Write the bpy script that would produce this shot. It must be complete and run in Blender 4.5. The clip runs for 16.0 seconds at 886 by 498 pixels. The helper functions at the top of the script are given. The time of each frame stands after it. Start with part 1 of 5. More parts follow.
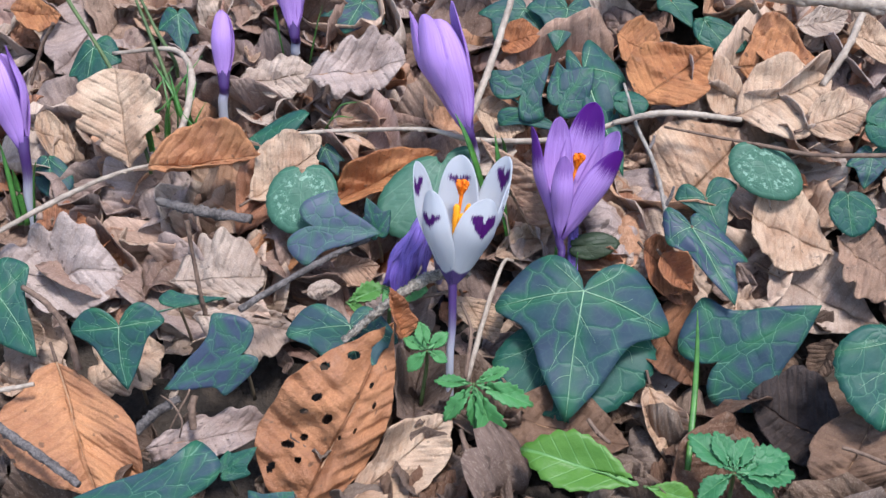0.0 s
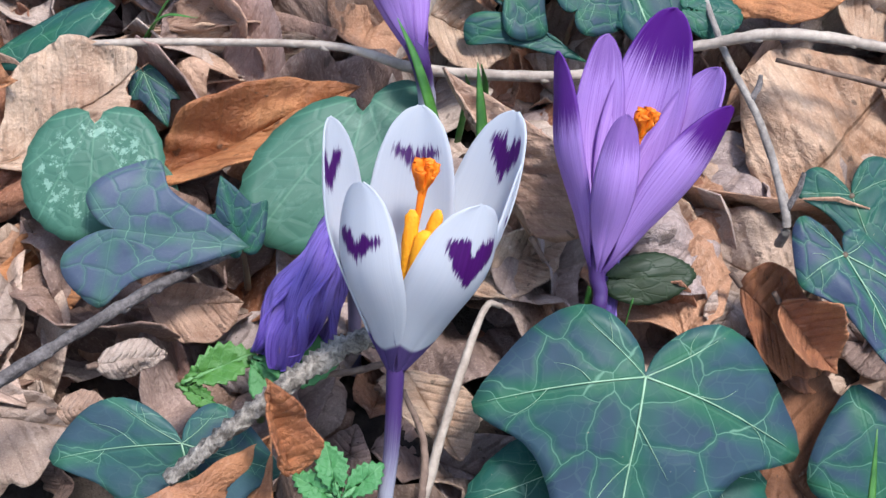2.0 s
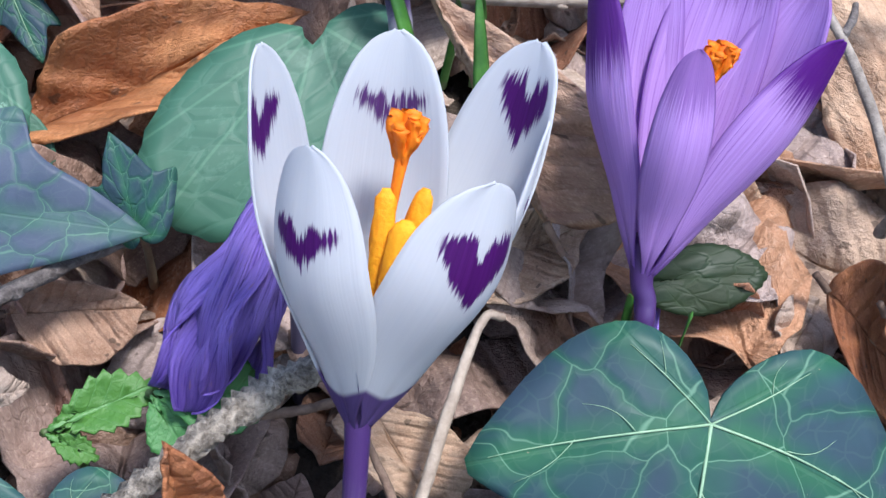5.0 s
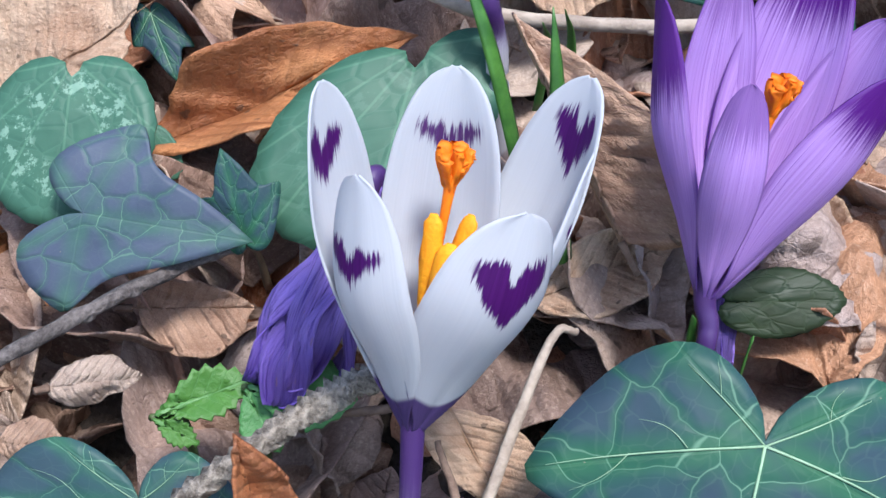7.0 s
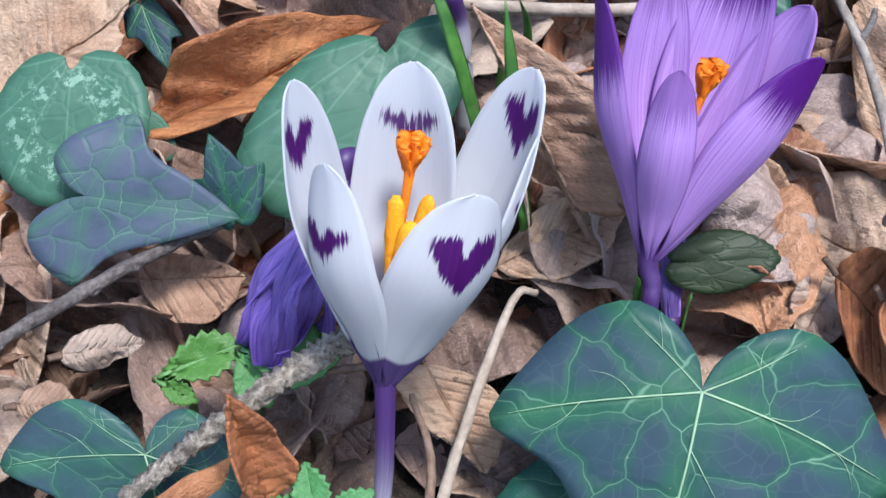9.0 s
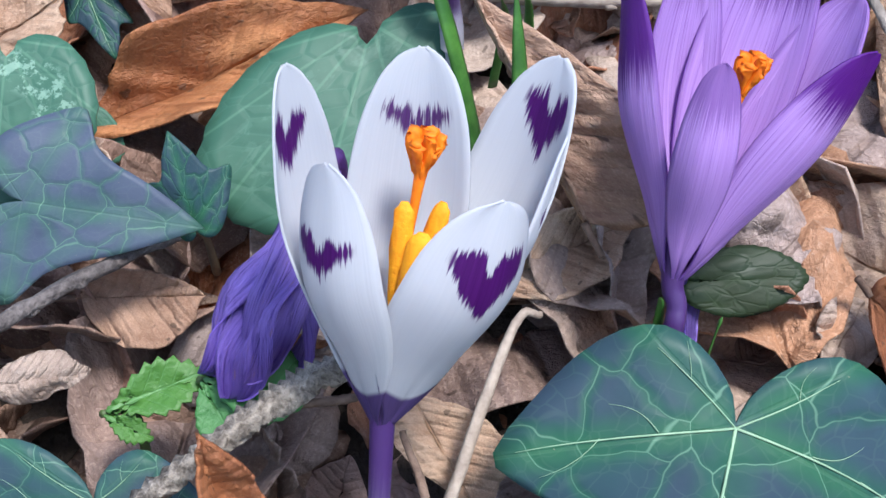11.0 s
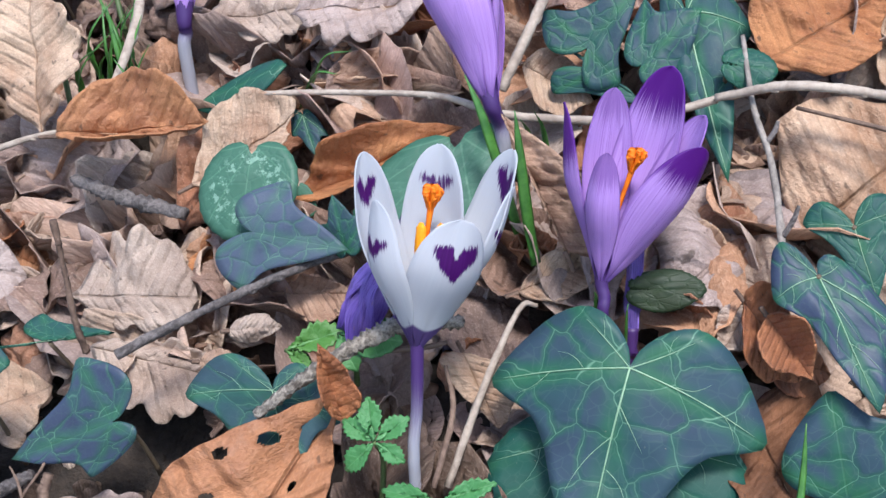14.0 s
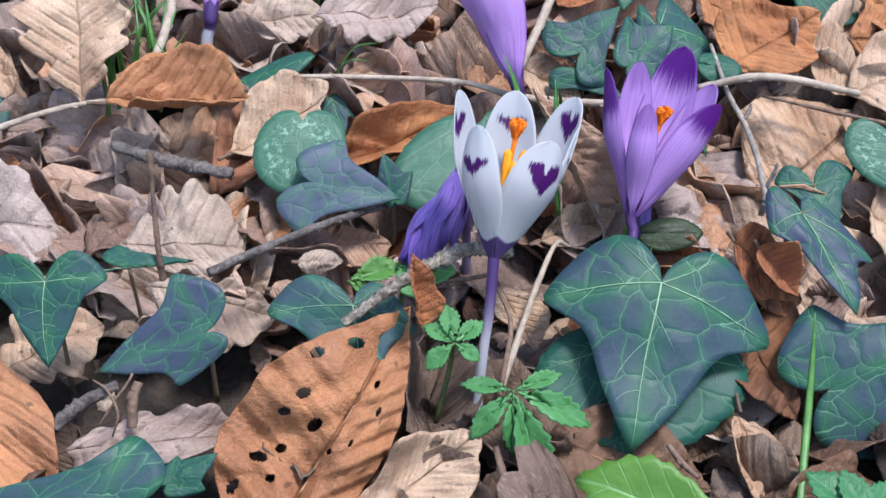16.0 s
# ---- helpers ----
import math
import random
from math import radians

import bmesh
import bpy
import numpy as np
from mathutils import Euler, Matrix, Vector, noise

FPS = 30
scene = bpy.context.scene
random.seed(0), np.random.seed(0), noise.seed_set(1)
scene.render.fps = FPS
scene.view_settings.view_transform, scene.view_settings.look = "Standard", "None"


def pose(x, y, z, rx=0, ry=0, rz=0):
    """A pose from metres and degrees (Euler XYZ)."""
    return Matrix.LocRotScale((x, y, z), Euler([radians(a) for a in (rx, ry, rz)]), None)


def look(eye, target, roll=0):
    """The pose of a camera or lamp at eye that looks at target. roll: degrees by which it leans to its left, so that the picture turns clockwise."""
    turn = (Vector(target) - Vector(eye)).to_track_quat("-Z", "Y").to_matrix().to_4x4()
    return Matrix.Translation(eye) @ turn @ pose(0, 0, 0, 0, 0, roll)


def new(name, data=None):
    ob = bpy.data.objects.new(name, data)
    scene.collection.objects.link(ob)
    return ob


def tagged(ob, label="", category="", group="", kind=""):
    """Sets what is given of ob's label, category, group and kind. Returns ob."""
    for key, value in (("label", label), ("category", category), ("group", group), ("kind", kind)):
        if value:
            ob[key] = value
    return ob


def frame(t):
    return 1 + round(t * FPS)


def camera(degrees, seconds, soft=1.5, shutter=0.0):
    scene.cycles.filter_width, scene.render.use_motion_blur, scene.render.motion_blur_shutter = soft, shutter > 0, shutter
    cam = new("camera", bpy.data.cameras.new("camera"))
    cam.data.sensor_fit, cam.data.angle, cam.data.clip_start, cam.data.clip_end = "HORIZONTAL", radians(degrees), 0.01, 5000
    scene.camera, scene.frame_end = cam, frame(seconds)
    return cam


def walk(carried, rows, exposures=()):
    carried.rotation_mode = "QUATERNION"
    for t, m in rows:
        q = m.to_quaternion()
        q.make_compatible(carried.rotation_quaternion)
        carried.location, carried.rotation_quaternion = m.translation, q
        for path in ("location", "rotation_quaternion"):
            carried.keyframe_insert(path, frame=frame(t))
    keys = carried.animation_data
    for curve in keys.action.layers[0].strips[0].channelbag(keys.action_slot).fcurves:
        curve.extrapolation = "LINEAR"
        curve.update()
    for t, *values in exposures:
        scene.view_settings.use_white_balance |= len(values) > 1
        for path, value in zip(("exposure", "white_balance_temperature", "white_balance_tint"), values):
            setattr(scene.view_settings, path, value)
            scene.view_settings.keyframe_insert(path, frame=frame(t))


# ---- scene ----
cam = camera(40.0, 16.0)
walk(cam, [
    (0.0, pose(-0.00166, -0.30360, 0.25380, 56.937, 2.321, -0.564)),
    (0.5, pose(0.00351, -0.28158, 0.23978, 57.038, 2.336, 0.107)),
    (1.0, pose(-0.00860, -0.21885, 0.21422, 54.866, 0.408, -1.394)),
    (1.5, pose(-0.00836, -0.16808, 0.18599, 53.950, -0.425, -3.073)),
    (2.0, pose(-0.01524, -0.13740, 0.16978, 52.782, -2.776, -5.303)),
    (2.5, pose(-0.01392, -0.11869, 0.16179, 51.186, -3.815, -6.168)),
    (3.0, pose(-0.01789, -0.10612, 0.14666, 52.341, -4.818, -7.717)),
    (3.5, pose(-0.01793, -0.09292, 0.14322, 51.260, -5.091, -8.424)),
    (4.0, pose(-0.01542, -0.09048, 0.13964, 51.357, -5.478, -8.070)),
    (4.2, pose(-0.01438, -0.08857, 0.13884, 50.485, -5.336, -7.519)),
    (6.3, pose(-0.00937, -0.09135, 0.13774, 51.541, -3.620, -6.040)),
    (6.5, pose(-0.00265, -0.09174, 0.14330, 50.919, -1.448, -3.548)),
    (7.0, pose(0.00196, -0.09486, 0.14690, 49.928, 0.138, 1.833)),
    (7.5, pose(0.00276, -0.09729, 0.15597, 48.667, 0.011, 1.668)),
    (8.0, pose(0.00619, -0.10251, 0.15656, 47.903, 0.692, 1.270)),
    (8.5, pose(0.01054, -0.10449, 0.15653, 47.618, 1.353, 1.107)),
    (9.0, pose(0.00717, -0.10472, 0.15927, 47.525, 1.392, 1.078)),
    (9.5, pose(-0.00238, -0.09415, 0.14907, 47.598, 0.029, 0.707)),
    (9.7, pose(-0.00289, -0.08778, 0.14376, 47.795, -0.467, -0.270)),
    (11.8, pose(-0.00451, -0.09777, 0.15267, 49.004, -1.719, -1.809)),
    (12.0, pose(-0.00569, -0.10595, 0.15684, 49.494, -1.832, -1.463)),
    (12.5, pose(0.00164, -0.12077, 0.17292, 50.078, -0.130, 0.264)),
    (13.0, pose(0.01817, -0.15037, 0.18800, 51.144, 2.136, 4.315)),
    (13.5, pose(0.02507, -0.17132, 0.19084, 53.590, 2.979, 7.104)),
    (14.0, pose(0.05014, -0.17873, 0.19596, 54.706, 6.109, 11.050)),
    (14.5, pose(0.06265, -0.18415, 0.19420, 56.193, 7.252, 12.638)),
    (15.0, pose(0.06256, -0.19201, 0.19194, 57.074, 7.855, 12.850)),
    (15.5, pose(0.02184, -0.20833, 0.18490, 58.238, 3.718, 7.186)),
    (16.0, pose(-0.02083, -0.24824, 0.17673, 62.318, -2.163, -0.086)),
], exposures=[(0.0, 1.39), (1.5, 1.42), (2.5, 1.57), (4.0, 1.54), (7.5, 1.52), (9.0, 1.50), (13.0, 1.52), (14.5, 1.39), (16.0, 1.43)])

# world and sun: bright thin overcast
world = bpy.data.worlds.new("sky")
scene.world = world
world.use_nodes = True
wn = world.node_tree
sky = wn.nodes.new("ShaderNodeTexSky")
sky.sky_type = "NISHITA"
sky.sun_disc = False
sky.sun_elevation = radians(68)
sky.sun_rotation = radians(140)
sky.dust_density = 1.0
wn.links.new(sky.outputs["Color"], wn.nodes["Background"].inputs["Color"])
wn.nodes["Background"].inputs["Strength"].default_value = 0.122
lamp = bpy.data.lights.new("sun", "SUN")
lamp.energy, lamp.angle, lamp.color = 2.0, radians(12), (0.955, 0.975, 1.0)
new("sun", lamp).matrix_world = look((0.30, -0.35, 1.2), (0, 0, 0))


# ---- material helpers ----
class Net:
    """Short names for building a material's nodes."""

    def __init__(self, name):
        self.mat = bpy.data.materials.new(name)
        self.mat.use_nodes = True
        self.t = self.mat.node_tree
        self.bsdf = self.t.nodes["Principled BSDF"]
        self.out = self.t.nodes["Material Output"]

    def put(self, node, slot, value):
        if isinstance(value, bpy.types.NodeSocket):
            self.t.links.new(value, node.inputs[slot])
        elif value is not None:
            node.inputs[slot].default_value = value

    def m(self, op, a, b=None, c=None, clamp=False):
        n = self.t.nodes.new("ShaderNodeMath")
        n.operation, n.use_clamp = op, clamp
        for i, v in enumerate((a, b, c)):
            self.put(n, i, v)
        return n.outputs[0]

    def uv(self):
        n = self.t.nodes.new("ShaderNodeUVMap")
        n.uv_map = "UVMap"
        s = self.t.nodes.new("ShaderNodeSeparateXYZ")
        self.t.links.new(n.outputs[0], s.inputs[0])
        return n.outputs[0], s.outputs[0], s.outputs[1]

    def coords(self):
        return self.t.nodes.new("ShaderNodeTexCoord").outputs["Object"]

    def scaled(self, vec, x, y, z):
        n = self.t.nodes.new("ShaderNodeMapping")
        n.inputs["Scale"].default_value = (x, y, z)
        self.put(n, "Vector", vec)
        return n.outputs[0]

    def noise(self, vec, scale, detail=4.0, rough=0.55):
        n = self.t.nodes.new("ShaderNodeTexNoise")
        self.put(n, "Vector", vec)
        self.put(n, "Scale", scale)
        self.put(n, "Detail", detail)
        self.put(n, "Roughness", rough)
        return n.outputs[0]

    def cells(self, vec, scale, edge=True):
        n = self.t.nodes.new("ShaderNodeTexVoronoi")
        n.feature = "DISTANCE_TO_EDGE" if edge else "F1"
        self.put(n, "Vector", vec)
        self.put(n, "Scale", scale)
        return n.outputs["Distance"]

    def step(self, x, lo, hi, a=0.0, b=1.0):
        n = self.t.nodes.new("ShaderNodeMapRange")
        n.interpolation_type = "SMOOTHSTEP"
        for i, v in enumerate((x, lo, hi, a, b)):
            self.put(n, i, v)
        return n.outputs[0]

    def mix(self, f, a, b, kind="MIX"):
        n = self.t.nodes.new("ShaderNodeMix")
        n.data_type, n.blend_type = "RGBA", kind
        for i, v in ((0, f), (6, a), (7, b)):
            if isinstance(v, tuple):
                v = (*v, 1.0) if len(v) == 3 else v
            self.put(n, i, v)
        return n.outputs[2]

    def ramp(self, f, stops):
        n = self.t.nodes.new("ShaderNodeValToRGB")
        e = n.color_ramp.elements
        while len(e) < len(stops):
            e.new(0.5)
        for i, (p, c) in enumerate(stops):
            e[i].position, e[i].color = p, (*c, 1.0)
        self.put(n, 0, f)
        return n.outputs[0]

    def info(self):
        return self.t.nodes.new("ShaderNodeObjectInfo")

    def finish(self, color, rough, bump=None, strength=0.3, dist=0.001, thin=0.0, spec=0.5):
        self.put(self.bsdf, "Base Color", color)
        self.put(self.bsdf, "Roughness", rough)
        self.put(self.bsdf, "Specular IOR Level", spec)
        if bump is not None:
            b = self.t.nodes.new("ShaderNodeBump")
            b.inputs["Strength"].default_value, b.inputs["Distance"].default_value = strength, dist
            self.put(b, "Height", bump)
            self.put(self.bsdf, "Normal", b.outputs[0])
        if thin:
            tr = self.t.nodes.new("ShaderNodeBsdfTranslucent")
            self.put(tr, "Color", color)
            mx = self.t.nodes.new("ShaderNodeMixShader")
            mx.inputs[0].default_value = thin
            self.t.links.new(self.bsdf.outputs[0], mx.inputs[1])
            self.t.links.new(tr.outputs[0], mx.inputs[2])
            self.t.links.new(mx.outputs[0], self.out.inputs[0])
        return self.mat


def ray_vein(k, u, av, d, width):
    """Mask of one main vein that runs from the leaf's base along d."""
    n = math.hypot(*d)
    dx, dy = d[0] / n, d[1] / n
    perp = k.m("ABSOLUTE", k.m("SUBTRACT", k.m("MULTIPLY", u, dy), k.m("MULTIPLY", av, dx)))
    along = k.m("ADD", k.m("MULTIPLY", u, dx), k.m("MULTIPLY", av, dy))
    near = k.step(perp, width * 0.35, width, 1.0, 0.0)
    return k.m("MULTIPLY", near, k.step(along, -0.005, 0.01)), k.m("MULTIPLY", k.step(perp, 0.0, width * 13, 1.0, 0.0), k.step(along, -0.02, 0.05))


def ivy_material():
    k = Net("ivy_leaf_surface")
    vec, u, v = k.uv()
    av = k.m("ABSOLUTE", v)
    info = k.info()
    sep = k.t.nodes.new("ShaderNodeSeparateColor")
    k.t.links.new(info.outputs["Color"], sep.inputs[0])
    hue = sep.outputs[0]
    shift = k.t.nodes.new("ShaderNodeVectorMath")
    shift.operation = "ADD"
    k.put(shift, 0, vec)
    comb = k.t.nodes.new("ShaderNodeCombineXYZ")
    k.put(comb, 2, k.m("MULTIPLY", info.outputs["Random"], 40.0))
    k.put(shift, 1, comb.outputs[0])
    p = shift.outputs[0]
    warp = k.t.nodes.new("ShaderNodeVectorMath")
    warp.operation = "MULTIPLY_ADD"
    nz = k.t.nodes.new("ShaderNodeTexNoise")
    k.put(nz, "Vector", p)
    k.put(nz, "Scale", 5.0)
    k.put(warp, 0, nz.outputs[1])
    warp.inputs[1].default_value = (0.15, 0.15, 0.0)
    k.put(warp, 2, p)
    veins = wide = None
    for d, w in (((1, 0), 0.010), ((0.17, 0.62), 0.008), ((-0.23, 0.28), 0.007)):
        a, b = ray_vein(k, u, av, d, w)
        veins = a if veins is None else k.m("MAXIMUM", veins, a)
        wide = b if wide is None else k.m("MAXIMUM", wide, b)
    cell = k.cells(warp.outputs[0], 4.4)
    fine = k.cells(warp.outputs[0], 15.0)
    second = k.step(cell, 0.001, 0.013, 1.0, 0.0)
    halo = k.m("MULTIPLY", k.step(cell, 0.0, 0.11, 1.0, 0.0), 0.45)
    third = k.step(fine, 0.01, 0.05, 1.0, 0.0)
    blot = k.noise(p, 2.6, 3.0)
    blue = k.m("ADD", k.m("MULTIPLY", hue, 1.0), k.m("MULTIPLY", k.m("SUBTRACT", blot, 0.5), 0.9), clamp=True)
    blue = k.m("MULTIPLY", blue, k.step(k.m("ADD", cell, k.m("MULTIPLY", k.noise(p, 7.0), 0.08)), 0.0, 0.20, 0.34, 1.0))
    blue = k.m("MULTIPLY", blue, k.m("SUBTRACT", 1.0, k.m("MULTIPLY", wide, 0.55)))
    col = k.mix(k.noise(p, 9.0, 4.0), (0.007, 0.046, 0.035), (0.018, 0.084, 0.063))
    col = k.mix(blue, col, k.mix(k.noise(p, 5.0), (0.018, 0.026, 0.053), (0.043, 0.058, 0.104)))
    col = k.mix(k.m("MULTIPLY", k.m("MAXIMUM", halo, wide), k.step(k.noise(p, 3.7, 3.0), 0.38, 0.62, 0.20, 0.75)), col, (0.021, 0.105, 0.048))
    col = k.mix(k.m("MULTIPLY", third, 0.10), col, (0.10, 0.17, 0.12))
    col = k.mix(k.m("MULTIPLY", second, k.m("MULTIPLY_ADD", wide, 0.25, k.m("MULTIPLY", blot, 0.75))), col, (0.15, 0.28, 0.19))
    col = k.mix(k.m("MULTIPLY", veins, 0.06), col, (0.17, 0.32, 0.17))
    col = k.mix(k.m("MULTIPLY", sep.outputs[1], 0.85), col, k.mix(blot, (0.012, 0.020, 0.007), (0.036, 0.038, 0.014)))
    dust = k.m("MULTIPLY", sep.outputs[2], k.step(k.noise(p, 3.1, 4.0), 0.30, 0.60, 0.55, 1.0))
    col = k.mix(k.m("MULTIPLY", dust, k.m("SUBTRACT", 1.0, k.m("MULTIPLY", second, 0.6))), col, (0.115, 0.142, 0.185))
    speck = k.step(k.noise(p, 60.0, 2.0), 0.74, 0.80)
    col = k.mix(k.m("MULTIPLY", speck, 0.6), col, (0.30, 0.24, 0.17))
    h = k.m("SUBTRACT", k.step(cell, 0.0, 0.12), k.m("MULTIPLY", veins, 0.9))
    h = k.m("ADD", h, k.m("MULTIPLY", k.noise(p, 30.0), 0.25))
    return k.finish(col, k.step(blot, 0.3, 0.7, 0.44, 0.60), h, 0.24, 0.0004, thin=0.05, spec=0.22)


def cyclamen_material():
    k = Net("cyclamen_leaf_surface")
    vec, u, v = k.uv()
    av = k.m("ABSOLUTE", v)
    info = k.info()
    sep = k.t.nodes.new("ShaderNodeSeparateColor")
    k.t.links.new(info.outputs["Color"], sep.inputs[0])
    r = k.m("SQRT", k.m("ADD", k.m("POWER", k.m("SUBTRACT", u, 0.45), 2.0), k.m("POWER", av, 2.0)))
    ring = k.m("MULTIPLY", k.step(r, 0.14, 0.22), k.step(r, 0.34, 0.44, 1.0, 0.0))
    broken = k.step(k.noise(vec, 9.0, 5.0, 0.75), 0.52, 0.58)
    marks = k.m("MULTIPLY", k.m("MULTIPLY", ring, broken), k.m("SUBTRACT", 1.0, sep.outputs[0]))
    veins = None
    for d in ((1, 0), (0.75, 0.35), (0.4, 0.5), (0.05, 0.45)):
        a, b = ray_vein(k, u, av, d, 0.010)
        veins = a if veins is None else k.m("MAXIMUM", veins, a)
    cell = k.cells(vec, 8.0)
    col = k.mix(k.noise(vec, 6.0), (0.026, 0.084, 0.056), (0.052, 0.14, 0.090))
    col = k.mix(k.m("MULTIPLY", k.step(cell, 0.0, 0.03, 1.0, 0.0), 0.14), col, (0.12, 0.24, 0.17))
    col = k.mix(k.m("MULTIPLY", veins, 0.28), col, (0.13, 0.27, 0.17))
    col = k.mix(k.m("MULTIPLY", marks, 0.65), col, (0.30, 0.47, 0.36))
    h = k.m("ADD", k.step(cell, 0.0, 0.15), k.m("MULTIPLY", k.noise(vec, 25.0), 0.4))
    return k.finish(col, 0.5, h, 0.14, 0.0004, thin=0.06, spec=0.3)


TONES = {
    "orange": ((0.300, 0.085, 0.024), (0.620, 0.255, 0.095)),
    "russet": ((0.265, 0.080, 0.022), (0.520, 0.200, 0.072)),
    "rust": ((0.235, 0.060, 0.018), (0.580, 0.205, 0.075)),
    "tan": ((0.400, 0.215, 0.125), (0.700, 0.490, 0.345)),
    "brown": ((0.189, 0.102, 0.065), (0.422, 0.244, 0.163)),
    "grey": ((0.345, 0.248, 0.200), (0.650, 0.505, 0.415)),
    "mauve": ((0.277, 0.204, 0.184), (0.556, 0.443, 0.409)),
    "pinkish": ((0.31, 0.165, 0.108), (0.61, 0.380, 0.265)),
    # nearly black, for one leaf under the ivy
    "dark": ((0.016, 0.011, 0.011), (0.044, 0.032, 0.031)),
    "umber": ((0.075, 0.040, 0.026), (0.210, 0.120, 0.078)),
    # darker copy of rust; the shade behind the ivy is in this colour
    "shaded_rust": ((0.085, 0.032, 0.014), (0.250, 0.100, 0.046)),
}


def dead_leaf_material(tone, loose=False, shade=0.0):
    k = Net(tone + "_dead_leaf")
    vec, u, v = k.uv()
    av = k.m("ABSOLUTE", v)
    if loose:
        rnd = k.t.nodes.new("ShaderNodeNewGeometry").outputs["Random Per Island"]
    else:
        rnd = k.info().outputs["Random"]
    comb = k.t.nodes.new("ShaderNodeCombineXYZ")
    k.put(comb, 2, k.m("MULTIPLY", rnd, 60.0))
    shift = k.t.nodes.new("ShaderNodeVectorMath")
    k.put(shift, 0, vec)
    k.put(shift, 1, comb.outputs[0])
    p = shift.outputs[0]
    big = k.noise(p, 2.4, 5.0, 0.6)
    fine = k.noise(p, 26.0, 4.0, 0.65)
    f = k.m("ADD", k.m("MULTIPLY", big, 0.75), k.m("MULTIPLY", fine, 0.25))
    if loose:
        mean = k.ramp(rnd, [(0.0, (0.580, 0.250, 0.115)), (0.14, (0.690, 0.490, 0.370)), (0.30, (0.284, 0.155, 0.105)), (0.44, (0.560, 0.440, 0.410)),
                            (0.58, (0.440, 0.160, 0.070)), (0.72, (0.700, 0.545, 0.450)), (0.86, (0.400, 0.275, 0.235)), (1.0, (0.184, 0.103, 0.075))])
        # pulls every leaf towards dark brown: browner leaves, with shade painted in
        if shade:
            mean = k.mix(shade, mean, (0.080, 0.047, 0.032))
        col = k.mix(k.step(f, 0.3, 0.7), k.mix(0.45, mean, (0.05, 0.03, 0.02)), mean)
    else:
        lo, hi = TONES[tone]
        col = k.mix(k.step(f, 0.32, 0.66), lo, hi)
        col = k.mix({"dark": 0.0, "umber": 0.06, "shaded_rust": 0.05}.get(tone, 0.18), col, k.mix(rnd, (0.30, 0.13, 0.06), (0.40, 0.32, 0.26)))
    bleach = {"orange": 0.12, "russet": 0.10, "rust": 0.12, "dark": 0.0, "umber": 0.10, "shaded_rust": 0.06}.get(tone, 0.30)
    bend = k.m("ADD", k.m("SUBTRACT", u, k.m("MULTIPLY", av, 0.62)), k.m("MULTIPLY", k.noise(p, 4.0), 0.03))
    saw = k.m("ABSOLUTE", k.m("SUBTRACT", k.m("FRACT", k.m("MULTIPLY", bend, 10.0)), 0.5))
    side = k.step(saw, 0.02, 0.07, 1.0, 0.0)
    mid = k.step(av, 0.006, 0.016, 1.0, 0.0)
    net = k.step(k.cells(p, 34.0), 0.0, 0.07, 1.0, 0.0)
    vein = k.m("MAXIMUM", mid, k.m("MULTIPLY", side, 0.7))
    col = k.mix(k.m("MULTIPLY", vein, 0.45), col, k.mix(0.55, col, (0.09, 0.042, 0.02)))
    hair = k.noise(k.scaled(p, 1.0, 1.0, 1.0), 95.0, 3.0, 0.7)
    col = k.mix(k.step(hair, 0.35, 0.65, 0.20, 0.0), col, (0.08, 0.045, 0.028))
    col = k.mix(k.step(hair, 0.52, 0.78, 0.0, bleach), col, (0.74, 0.60, 0.47))
    col = k.mix(k.m("MULTIPLY", net, 0.07), col, (0.13, 0.07, 0.04))
    mott = k.noise(p, 7.0, 6.0, 0.75)
    col = k.mix(k.step(mott, 0.54, 0.72, 0.0, 0.35), col, k.mix(0.55, col, (0.06, 0.035, 0.022)))
    col = k.mix(k.step(fine, 0.50, 0.75, 0.0, 0.35), col, k.mix(0.5, col, (0.09, 0.05, 0.03)))
    spots = k.step(k.noise(p, 13.0, 2.0), 0.66, 0.72)
    col = k.mix(k.m("MULTIPLY", spots, 0.65), col, (0.05, 0.03, 0.022))
    pale = k.step(k.noise(p, 5.0, 5.0, 0.7), 0.58, 0.75)
    col = k.mix(k.m("MULTIPLY", pale, bleach), col, (0.58, 0.46, 0.37))
    h = k.m("ADD", k.m("MULTIPLY", k.step(saw, 0.0, 0.3), 0.7), k.m("ADD", k.m("ADD", k.m("MULTIPLY", fine, 1.1), k.m("MULTIPLY", hair, 0.4)), k.m("MULTIPLY", mott, 1.8)))
    h = k.m("SUBTRACT", h, k.m("MULTIPLY", net, 0.10))
    h = k.m("SUBTRACT", h, k.m("MULTIPLY", mid, 0.8))
    return k.finish(col, k.step(big, 0.3, 0.7, 0.5, 0.8), h, 0.62, 0.0013, thin=0.08, spec=0.35)


